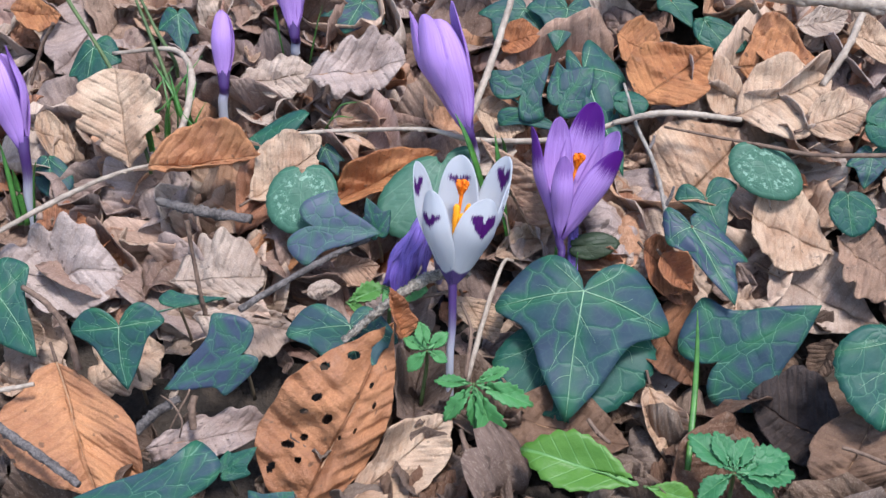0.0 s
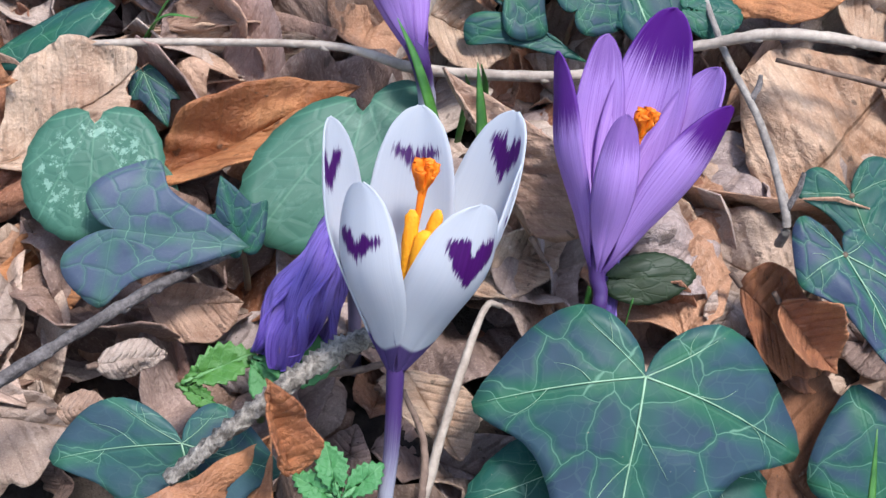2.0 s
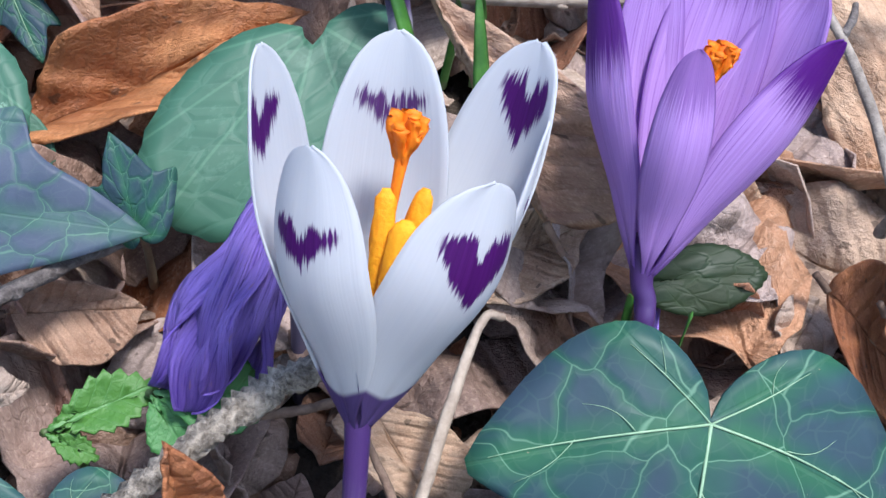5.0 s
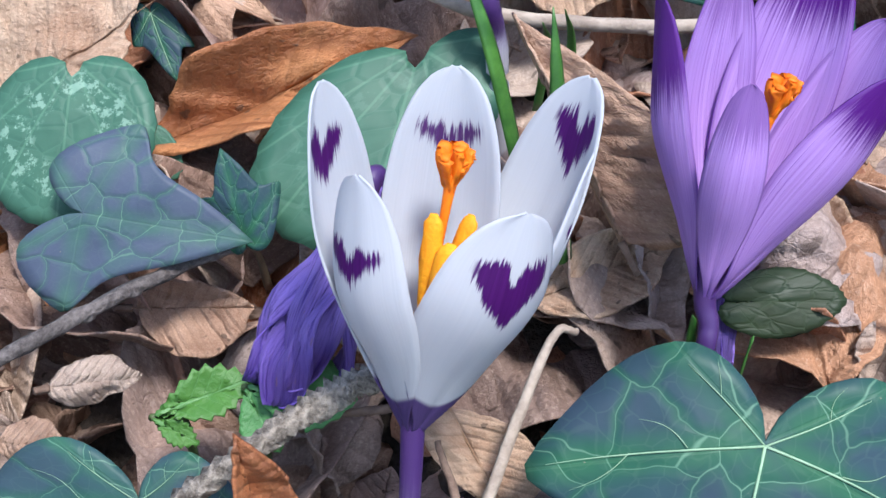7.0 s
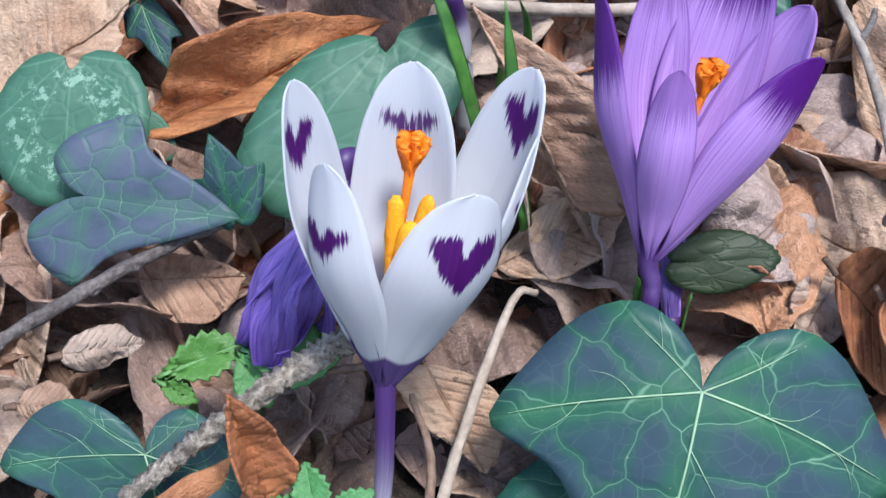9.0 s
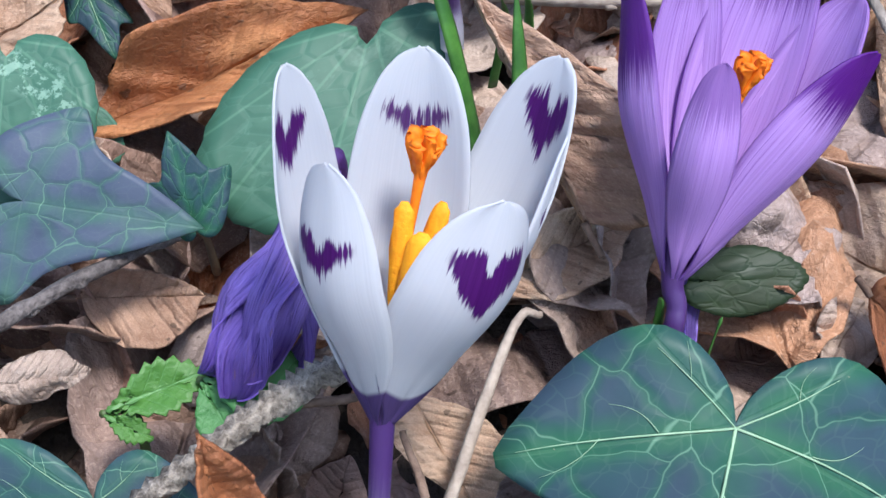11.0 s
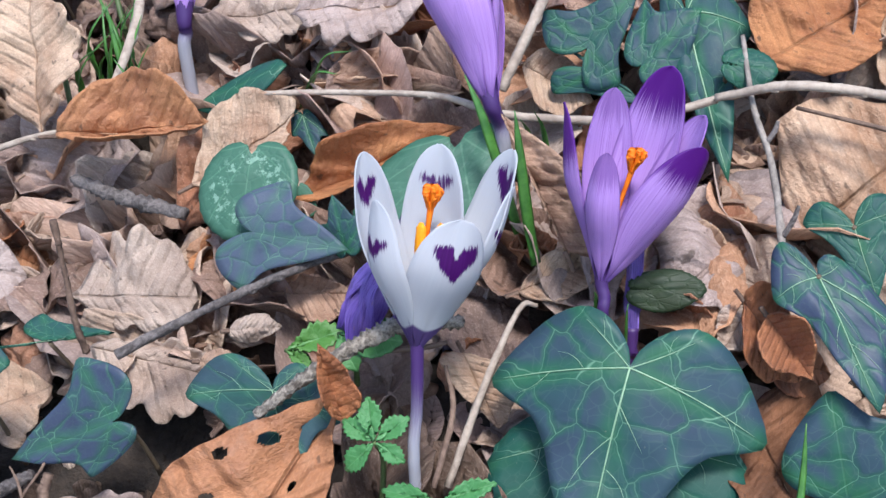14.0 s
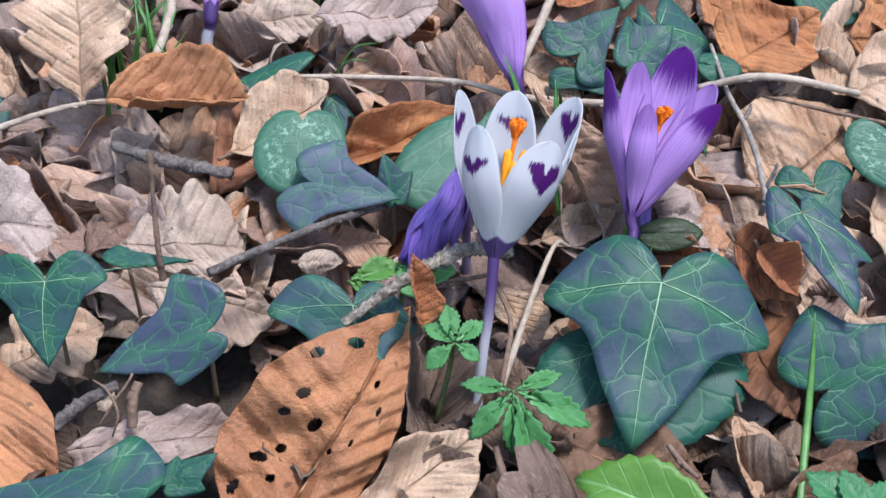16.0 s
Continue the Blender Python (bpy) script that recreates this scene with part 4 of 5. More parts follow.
beech_leaf("brown curled leaf beside a blue-black ivy leaf",
          (0.0595, 0.0132, 0.0342), (0.0138, -0.0031, -0.0037), (-0.0018, 0.0125, 0.0149), (0.0010, 0.0126, 0.0150), tone='rust', curl=0.25)
beech_leaf("tan leaf under a slate-blue ivy leaf",
          (-0.0451, 0.0271, 0.0325), (0.0172, 0.0004, 0.0004), (-0.0040, 0.0071, 0.0071), (-0.0049, 0.0141, 0.0141), tone='pinkish', curl=0.2)
beech_leaf("pale tan leaf far behind crocuses",
          (-0.0630, 0.0778, 0.0522), (0.0544, 0.0025, 0.0025), (-0.0075, 0.0081, 0.0081), (-0.0096, 0.0134, 0.0134), tone='tan', curl=0.12)
beech_leaf("brown leaf far behind a crocus",
          (-0.0461, 0.0803, 0.0586), (0.0348, 0.0022, 0.0022), (-0.0043, 0.0108, 0.0108), (-0.0045, 0.0053, 0.0053), tone='pinkish', curl=0.2)
beech_leaf("bright orange curled leaf in warm far litter",
          (0.1007, 0.0837, 0.0846), (0.0192, -0.0114, -0.0083), (0.0015, 0.0247, 0.0179), (0.0116, 0.0240, 0.0175), tone='orange', curl=0.3)
beech_leaf("pale cream leaf in warm far litter",
          (0.0831, 0.0677, 0.0739), (0.0144, -0.0061, -0.0061), (-0.0024, 0.0236, 0.0236), (0.0122, 0.0152, 0.0152), tone='tan', curl=0.3)
beech_leaf("pale tan leaf beside a short stick",
          (0.1107, 0.0468, 0.0665), (0.0208, 0.0048, 0.0048), (0.0001, 0.0189, 0.0189), (-0.0104, 0.0153, 0.0153), tone='tan', curl=0.2)
beech_leaf("whitish dry leaf near a pale stick",
          (0.1160, 0.0839, 0.0859), (0.0177, 0.0026, 0.0022), (-0.0012, 0.0092, 0.0077), (-0.0057, 0.0138, 0.0116), tone='grey', curl=0.3)
beech_leaf("bright tan leaf at the litter's far edge",
          (0.1328, 0.0815, 0.0841), (0.0178, -0.0069, -0.0060), (-0.0022, 0.0177, 0.0154), (-0.0023, 0.0175, 0.0153), tone='tan', curl=0.2)
beech_leaf("orange leaf by a budding green ivy",
          (0.0556, 0.0922, 0.0830), (0.0164, -0.0112, -0.0085), (0.0105, 0.0193, 0.0145), (0.0101, 0.0192, 0.0145), tone='orange', curl=0.3)
beech_leaf("small orange leaf behind a lilac crocus",
          (0.0143, 0.0954, 0.0792), (0.0161, 0.0025, 0.0025), (-0.0019, 0.0126, 0.0126), (0.0009, 0.0124, 0.0124), tone='rust', curl=0.3)
beech_leaf("tan leaf under a grey-green ivy leaf",
          (0.0054, 0.0752, 0.0653), (0.0171, -0.0066, -0.0061), (0.0036, 0.0125, 0.0116), (0.0037, 0.0166, 0.0155), tone='tan', curl=0.2)
beech_leaf("orange leaf in the far litter",
          (-0.1679, 0.1337, 0.0845), (0.0195, -0.0022, -0.0022), (-0.0035, 0.0113, 0.0113), (-0.0038, 0.0157, 0.0157), tone='orange', curl=0.3)
beech_leaf("tan leaf near a thin green stem",
          (-0.1506, 0.0818, 0.0602), (0.0164, -0.0054, -0.0047), (-0.0070, 0.0204, 0.0178), (-0.0070, 0.0202, 0.0176), tone='tan', curl=0.2)
beech_leaf("whitish curled leaf scrap behind an ivy leaf",
          (-0.0497, 0.0062, 0.0385), (0.0108, 0.0030, -0.0010), (0.0010, 0.0050, 0.0070), (0.0020, 0.0050, 0.0060), tone='grey', curl=-0.30, ribs=0.0)
beech_leaf("pale curled leaf scrap beside a spiny twig",
          (-0.0560, 0.0015, 0.0335), (0.0085, 0.0010, -0.0012), (0.0005, 0.0050, 0.0060), (0.0015, 0.0040, 0.0050), tone='pinkish', curl=-0.30, ribs=0.0)
beech_leaf("rust-brown leaf with a curled rim behind an ivy leaf",
          (0.0605, 0.0110, 0.0440), (0.0085, -0.0070, -0.0090), (0.0095, 0.0070, 0.0100), (0.0120, 0.0040, 0.0060), tone='rust', curl=0.75)
oak_leaf("large pale tan lobed oak leaf leaning on far litter",
          (-0.1112, 0.0544, 0.0578), (-0.0039, 0.0171, 0.0295), (-0.0377, 0.0010, 0.0018), (-0.0348, -0.0018, -0.0031), tone='tan')
oak_leaf("mauve-grey lobed oak leaf on dark litter",
          (-0.1608, 0.0341, 0.0326), (0.0465, -0.0017, -0.0011), (-0.0062, 0.0341, 0.0213), (-0.0065, 0.0329, 0.0206), tone='mauve')
oak_leaf("grey crumpled oak leaf beside a twig",
          (-0.0964, 0.0231, 0.0326), (0.0313, 0.0004, 0.0004), (-0.0060, 0.0270, 0.0270), (-0.0029, 0.0143, 0.0143), tone='grey')
oak_leaf("pale grey curled oak leaf behind an ivy leaf",
          (-0.0882, 0.0124, 0.0264), (0.0327, -0.0041, -0.0031), (0.0002, 0.0111, 0.0084), (0.0030, 0.0243, 0.0183), tone='grey')
oak_leaf("grey-mauve oak leaf low in the litter",
          (-0.0999, -0.0289, 0.0066), (0.0392, 0.0054, 0.0045), (0.0009, 0.0148, 0.0124), (0.0144, 0.0173, 0.0146), tone='mauve')
oak_leaf("grey oak leaf far behind crocuses",
          (-0.0535, 0.0870, 0.0731), (0.0358, 0.0033, 0.0033), (0.0011, 0.0225, 0.0225), (0.0096, 0.0195, 0.0195), tone='mauve')
oak_leaf("grey oak leaf in shadowed far litter",
          (-0.0785, 0.0923, 0.0696), (0.0283, 0.0021, 0.0021), (-0.0080, 0.0142, 0.0142), (-0.0013, 0.0146, 0.0146), tone='grey')
oak_leaf("tan oak leaf at the edge of dark soil",
          (-0.1216, -0.0048, 0.0119), (0.0246, 0.0104, 0.0087), (-0.0213, 0.0160, 0.0134), (-0.0106, 0.0182, 0.0153), tone='tan')
oak_leaf("brown oak leaf on far litter",
          (0.1162, 0.0166, 0.0442), (0.0175, -0.0166, -0.0108), (0.0112, 0.0244, 0.0158), (0.0220, 0.0164, 0.0106), tone='brown')
oak_leaf("rust oak leaf beside dark soil",
          (-0.1461, 0.0465, 0.0375), (0.0172, 0.0051, 0.0051), (-0.0096, 0.0129, 0.0129), (-0.0143, 0.0077, 0.0077), tone='rust')
cyclamen_leaf("round grey-green cyclamen leaf with pale marks",
          (-0.0518, 0.0433, 0.0623), (-0.0014, -0.0159, -0.0159), (-0.0228, -0.0018, -0.0018), (-0.0239, 0.0006, 0.0006), hue=0.3)
cyclamen_leaf("broad green cyclamen leaf behind a white crocus",
          (-0.0060, 0.0511, 0.0604), (-0.0072, -0.0214, -0.0186), (-0.0387, -0.0063, -0.0055), (-0.0285, -0.0064, -0.0056), hue=0.9)
cyclamen_leaf("heart-shaped green cyclamen leaf with pale marks",
          (0.0948, 0.0375, 0.0671), (0.0036, -0.0117, -0.0139), (-0.0232, 0.0005, 0.0006), (-0.0222, 0.0049, 0.0059), hue=0.2)
cyclamen_leaf("dark green leaf beneath a round cyclamen leaf",
          (-0.0441, 0.0460, 0.0501), (0.0028, -0.0044, -0.0064), (-0.0087, 0.0009, 0.0013), (-0.0063, 0.0006, 0.0008), hue=0.9)
ivy_leaf("large dark green ivy leaf with pale veins",
          (0.0353, -0.0022, 0.0411), (-0.0078, -0.0273, -0.0288), (-0.0404, 0.0045, 0.0019), (-0.0421, 0.0053, 0.0095), hue=0.66, cup=0.10)
ivy_leaf("broad dark green ivy leaf under a larger one",
          (0.0316, -0.0023, 0.0260), (0.0007, -0.0224, -0.0188), (-0.0397, -0.0055, -0.0046), (-0.0411, 0.0031, 0.0026), hue=0.0, cup=0.05, broad=True)
ivy_leaf("dark green ivy leaf pointing sideways above brown litter",
          (0.0759, -0.0126, 0.0198), (0.0309, 0.0056, 0.0155), (-0.0144, 0.0170, 0.0203), (-0.0172, 0.0185, 0.0218), hue=0.70, cup=0.12)
ivy_leaf("toothed green leaf at the edge of dark litter",
          (0.1218, -0.0291, 0.0388), (-0.0079, -0.0190, -0.0177), (-0.0269, 0.0016, 0.0015), (-0.0268, -0.0001, -0.0001), hue=0.05, cup=0.1, broad=True)
ivy_leaf("blue-black ivy leaf lying over brown litter",
          (0.0695, 0.0112, 0.0540), (0.0110, -0.0186, -0.0169), (-0.0152, -0.0020, 0.0006), (-0.0231, 0.0061, 0.0085), hue=1.00, cup=0.1)
ivy_leaf("green ivy leaf lying on tan litter",
          (0.0771, 0.0283, 0.0535), (0.0045, -0.0103, -0.0103), (-0.0163, 0.0029, 0.0029), (-0.0150, -0.0067, -0.0067), hue=0.1, cup=0.1)
ivy_leaf("slate-blue ivy leaf with pale green veins",
          (-0.0479, 0.0253, 0.0506), (0.0217, -0.0021, -0.0025), (0.0051, 0.0121, 0.0145), (0.0101, 0.0121, 0.0145), hue=1.00, cup=0.06, bloom=0.34)
ivy_leaf("dark mottled ivy leaf behind a slate-blue one",
          (-0.0278, 0.0258, 0.0462), (-0.0031, 0.0059, 0.0103), (-0.0080, 0.0024, 0.0041), (-0.0077, -0.0043, -0.0074), hue=0.60, cup=0.15)
ivy_leaf("dark purple-green ivy leaf under a spiny twig",
          (-0.0358, -0.0078, 0.0355), (0.0029, -0.0153, -0.0182), (-0.0314, 0.0018, 0.0022), (-0.0219, 0.0013, 0.0015), hue=0.55, cup=0.12, bloom=0.10)
ivy_leaf("slate-purple ivy leaf standing over dark soil",
          (-0.0683, -0.0164, 0.0320), (-0.0233, -0.0046, -0.0081), (-0.0015, -0.0080, -0.0139), (0.0056, -0.0113, -0.0196), hue=1.00, cup=0.05, bloom=0.10)
ivy_leaf("dark green ivy leaf hanging over tan litter",
          (-0.1030, -0.0145, 0.0431), (0.0016, -0.0096, -0.0166), (-0.0237, 0.0017, 0.0029), (-0.0205, -0.0035, -0.0061), hue=0.35, cup=0.12)
ivy_leaf("flat dark green ivy leaf seen edge on",
          (-0.0879, -0.0009, 0.0393), (0.0144, 0.0025, 0.0012), (-0.0094, 0.0084, 0.0039), (0.0222, 0.0030, 0.0014), hue=0.1, cup=0.05)
ivy_leaf("dark green ivy leaf on mauve litter",
          (-0.1488, 0.0137, 0.0372), (0.0131, -0.0146, -0.0146), (-0.0210, -0.0124, -0.0124), (-0.0111, -0.0136, -0.0136), hue=0.1, cup=0.1)
ivy_leaf("large dark ivy leaf low over brown litter",
          (-0.0840, -0.0584, 0.0141), (-0.0315, 0.0006, 0.0006), (-0.0009, -0.0190, -0.0190), (-0.0176, -0.0185, -0.0185), hue=0.50, cup=0.1)
ivy_leaf("small mottled ivy leaf beside a larger one",
          (-0.0720, -0.0450, 0.0124), (0.0098, 0.0048, 0.0048), (-0.0011, 0.0052, 0.0052), (-0.0094, 0.0024, 0.0024), hue=0.1, cup=0.1)
ivy_leaf("teal ivy leaf low among brown litter",
          (-0.0571, -0.0577, 0.0098), (0.0064, 0.0031, 0.0031), (-0.0117, 0.0048, 0.0048), (-0.0112, 0.0028, 0.0028), hue=0.50, cup=0.1)
ivy_leaf("grey-green ivy leaf among far litter",
          (0.0212, 0.0718, 0.0710), (0.0111, 0.0091, 0.0108), (-0.0189, 0.0064, 0.0077), (-0.0085, 0.0108, 0.0129), hue=0.60, cup=0.1)
ivy_leaf("grey-green ivy leaf overlapping another far leaf",
          (0.0338, 0.0663, 0.0695), (0.0125, 0.0081, 0.0096), (-0.0034, 0.0129, 0.0153), (-0.0159, 0.0039, 0.0046), hue=0.60, cup=0.1)
ivy_leaf("dark green ivy leaf under grey-green ones",
          (0.0235, 0.0696, 0.0662), (0.0130, -0.0061, -0.0061), (-0.0136, 0.0076, 0.0076), (0.0190, 0.0038, 0.0038), hue=0.40, cup=0.1)
ivy_leaf("blue-green ivy leaf in the far litter",
          (0.0251, 0.1075, 0.0876), (-0.0107, -0.0103, -0.0103), (-0.0235, 0.0021, 0.0021), (-0.0131, 0.0089, 0.0089), hue=0.40, cup=0.1)
ivy_leaf("green ivy leaf in the far litter",
          (0.0398, 0.1031, 0.0887), (-0.0049, -0.0114, -0.0114), (-0.0212, 0.0047, 0.0047), (-0.0154, 0.0001, 0.0001), hue=0.40, cup=0.1)
ivy_leaf("small green ivy leaf far in brown litter",
          (0.0766, 0.1026, 0.0894), (0.0062, -0.0069, -0.0069), (-0.0097, -0.0005, -0.0005), (-0.0127, -0.0000, -0.0000), hue=0.0, cup=0.1)
ivy_leaf("rounded green ivy leaf far in brown litter",
          (0.0857, 0.0917, 0.0871), (0.0096, -0.0091, -0.0091), (-0.0064, -0.0060, -0.0060), (-0.0181, 0.0032, 0.0032), hue=0.0, cup=0.1, broad=True)
ivy_leaf("small glossy rounded ivy leaf",
          (0.0517, 0.0588, 0.0734), (0.0107, -0.0011, -0.0010), (0.0039, 0.0051, 0.0043), (-0.0033, 0.0064, 0.0054), hue=0.0, cup=0.2, broad=True)
ivy_leaf("blue-green leaf at the litter's edge",
          (0.1291, 0.0403, 0.0710), (0.0114, -0.0015, -0.0018), (0.0084, 0.0092, 0.0110), (-0.0034, 0.0078, 0.0092), hue=0.1, cup=0.1, broad=True)
ivy_leaf("small toothed green ivy leaf over tan litter",
          (0.1197, 0.0223, 0.0561), (0.0007, -0.0086, -0.0102), (-0.0100, -0.0023, -0.0027), (-0.0141, 0.0033, 0.0039), hue=0.1, cup=0.1, broad=True)
ivy_leaf("variegated grey-green leaf by a thin brown twig",
          (0.1314, 0.0379, 0.0621), (-0.0040, -0.0085, -0.0085), (-0.0127, -0.0018, -0.0018), (-0.0133, 0.0026, 0.0026), hue=0.70, cup=0.1)
ivy_leaf("dark green ivy leaf beside pale litter",
          (-0.1317, 0.1075, 0.0794), (-0.0029, -0.0137, -0.0152), (-0.0134, -0.0066, -0.0073), (-0.0167, 0.0018, 0.0019), hue=0.1, cup=0.1)
ivy_leaf("dark glossy ivy leaf on far litter",
          (-0.1427, 0.0676, 0.0563), (0.0024, -0.0100, -0.0100), (-0.0091, -0.0042, -0.0042), (-0.0133, 0.0054, 0.0054), hue=0.50, cup=0.2, broad=True)
ivy_leaf("teal ivy leaf blurred in the far litter",
          (-0.1032, 0.1255, 0.0838), (0.0023, -0.0111, -0.0111), (-0.0124, -0.0033, -0.0033), (-0.0115, 0.0054, 0.0054), hue=0.50, cup=0.1)
ivy_leaf("small teal ivy leaf tucked under tan litter",
          (-0.0462, 0.0626, 0.0586), (0.0043, -0.0072, -0.0072), (-0.0052, -0.0034, -0.0034), (-0.0091, 0.0031, 0.0031), hue=0.70, cup=0.1)
ivy_leaf("dark blue ivy leaf between far brown leaves",
          (-0.0342, 0.1208, 0.0871), (-0.0065, -0.0084, -0.0084), (-0.0220, -0.0023, -0.0023), (-0.0146, 0.0072, 0.0072), hue=1.00, cup=0.1)
ivy_leaf("dark olive leaf under a purple crocus",
          (0.0345, 0.0201, 0.0424), (0.0146, 0.0001, 0.0001), (0.0059, 0.0049, 0.0049), (-0.0033, 0.0052, 0.0052), hue=0.0, cup=0.1, broad=True, olive=1.0)
ivy_leaf("green ivy leaf behind a purple crocus",
          (0.0428, 0.0770, 0.0771), (0.0101, -0.0339, -0.0229), (-0.0096, -0.0093, -0.0063), (-0.0199, -0.0037, -0.0025), hue=0.45, cup=0.08)
lance_leaf("dark green pointed leaf on tan litter",
          (-0.0512, 0.0714, 0.0672), (-0.0245, -0.0076, -0.0053), (0.0147, 0.0226, 0.0158), (0.0034, 0.0282, 0.0197))

# ---- twigs, stalks and blades ----
twig("grey broken twig with a red-brown end", [(-0.0680, -0.0085, 0.0433), (-0.0530, 0.0060, 0.0445), (-0.0376, 0.0213, 0.0442), (-0.0260, 0.0290, 0.0440)], [0.0011, 0.0010, 0.0009, 0.0007], BARK, 0.5, knots=4)
twig("spiny scaly grey twig", [(-0.0375, -0.0145, 0.0345), (-0.0250, -0.0090, 0.0425), (-0.0160, -0.0020, 0.0448), (-0.0090, 0.0025, 0.0456), (0.0010, 0.0080, 0.0420)], [0.0010, 0.0013, 0.0015, 0.0015, 0.0012], SPINY, 0.4, scales=0.6, sides=10, steps=60, knots=6)
twig("thin grey twig with knobs", [(-0.1420, -0.0299, 0.0219), (-0.1266, -0.0402, 0.0184), (-0.1118, -0.0507, 0.0148)], [0.0014, 0.0014, 0.0011], BARK, 0.5)
twig("upright brown budded twig", [(-0.0805, 0.0000, 0.0360), (-0.0812, 0.0007, 0.0435), (-0.0825, 0.0050, 0.0550), (-0.0833, 0.0080, 0.0649)], [0.0008, 0.0007, 0.0006, 0.0008], BROWN_BARK, 0.5, scales=0.2, knots=4)
twig("pale dry stalk beside a white crocus", [(-0.0012, -0.0120, 0.0150), (0.0050, 0.0010, 0.0295), (0.0115, 0.0135, 0.0410), (0.0150, 0.0160, 0.0405)], [0.0008, 0.0008, 0.0006, 0.0005], PALE_BARK, knots=0)
twig("long pale dry stalk on far litter", [(-0.1556, 0.0339, 0.0459), (-0.1346, 0.0447, 0.0525), (-0.1165, 0.0520, 0.0572), (-0.0976, 0.0550, 0.0601)], [0.0009, 0.0009, 0.0008, 0.0006], PALE_BARK)
twig("long pale stalk lying behind crocuses", [(-0.0590, 0.0626, 0.0646), (-0.0311, 0.0606, 0.0658), (-0.0102, 0.0579, 0.0662), (0.0028, 0.0527, 0.0648), (0.0212, 0.0497, 0.0649), (0.0360, 0.0493, 0.0659), (0.0501, 0.0524, 0.0684)], [0.0006, 0.0007, 0.0008, 0.0010, 0.0010, 0.0009, 0.0008], PALE_BARK)
twig("pale stalk leaning on far litter", [(0.0027, 0.0605, 0.0664), (0.0115, 0.0754, 0.0819), (0.0200, 0.0932, 0.0987)], [0.0012, 0.0012, 0.0011], PALE_BARK)
twig("pale bare twig on far litter", [(0.0499, 0.0508, 0.0697), (0.0663, 0.0463, 0.0749), (0.0906, 0.0469, 0.0710)], [0.0009, 0.0010, 0.0009], PALE_BARK)
twig("thin brown twig over tan leaves", [(0.0659, 0.0473, 0.0693), (0.0956, 0.0367, 0.0668), (0.1121, 0.0313, 0.0656), (0.1408, 0.0277, 0.0662)], [0.0004, 0.0006, 0.0007, 0.0007], BROWN_BARK, 0.5)
twig("thick pale barkless stick", [(0.1025, 0.0964, 0.0946), (0.1280, 0.0894, 0.0933), (0.1616, 0.0803, 0.0918)], [0.0026, 0.0028, 0.0030], PALE_BARK)
twig("short tan stick in warm litter", [(0.1196, 0.0603, 0.0754), (0.1293, 0.0695, 0.0844), (0.1372, 0.0822, 0.0908)], [0.0012, 0.0012, 0.0011], PALE_BARK)
twig("thin dark twig near far litter", [(-0.1542, 0.0990, 0.0698), (-0.1478, 0.1020, 0.0836), (-0.1418, 0.1013, 0.0918)], [0.0007, 0.0007, 0.0008], BROWN_BARK, 0.5)
twig("curling pale dry stem", [(-0.0987, 0.0591, 0.0579), (-0.0931, 0.0710, 0.0697), (-0.0925, 0.0848, 0.0781), (-0.1014, 0.1004, 0.0805), (-0.1246, 0.1063, 0.0774)], [0.0011, 0.0012, 0.0012, 0.0009, 0.0007], PALE_BARK)
twig("knobbly grey bark stick in shadow", [(-0.1025, 0.0486, 0.0488), (-0.0885, 0.0432, 0.0474), (-0.0698, 0.0377, 0.0464)], [0.0014, 0.0018, 0.0016], BARK, 0.6, scales=0.3)
twig("curved brown ivy stem over litter", [(-0.1400, 0.0132, 0.0397), (-0.1299, 0.0045, 0.0385), (-0.1228, -0.0037, 0.0334), (-0.1201, -0.0090, 0.0231)], [0.0009, 0.0010, 0.0010, 0.0012], BROWN_BARK)
twig("dark broken stub in bare soil", [(-0.1004, -0.0282, 0.0139), (-0.0953, -0.0252, 0.0177), (-0.0870, -0.0225, 0.0216)], [0.0015, 0.0015, 0.0012], BARK, 0.5)
twig("thin pale rootlet in bare soil", [(-0.0891, -0.0314, 0.0173), (-0.0862, -0.0274, 0.0214), (-0.0838, -0.0218, 0.0241), (-0.0862, -0.0133, 0.0238)], [0.0002, 0.0003, 0.0003, 0.0002], BROWN_BARK, 0.4)
twig("thin curled rootlet in bare soil", [(-0.0928, -0.0211, 0.0218), (-0.0886, -0.0255, 0.0221), (-0.0852, -0.0308, 0.0199), (-0.0863, -0.0326, 0.0150)], [0.0002, 0.0003, 0.0003, 0.0002], BROWN_BARK, 0.4)
twig("pale dry straw low in litter", [(-0.1454, -0.0161, 0.0219), (-0.1392, -0.0160, 0.0225), (-0.1323, -0.0153, 0.0233)], [0.0008, 0.0008, 0.0007], PALE_BARK)
twig("thin brown stem across dark litter", [(0.1016, -0.0529, 0.0204), (0.1071, -0.0554, 0.0197), (0.1152, -0.0599, 0.0182)], [0.0006, 0.0006, 0.0005], BROWN_BARK)
twig("short stalk under a slate-purple leaf", [(-0.0820, -0.0237, 0.0234), (-0.0829, -0.0262, 0.0202), (-0.0829, -0.0290, 0.0149)], [0.0011, 0.0011, 0.0012], BROWN_BARK)
twig("dry split stalk standing low in litter", [(0.0013, -0.0546, 0.0078), (-0.0007, -0.0493, 0.0140), (-0.0035, -0.0410, 0.0216)], [0.0016, 0.0014, 0.0006], BROWN_BARK, 0.6)
twig("thin tan straw beneath a large leaf", [(0.0328, -0.0401, 0.0228), (0.0355, -0.0445, 0.0211), (0.0384, -0.0474, 0.0200)], [0.0006, 0.0007, 0.0005], BROWN_BARK)
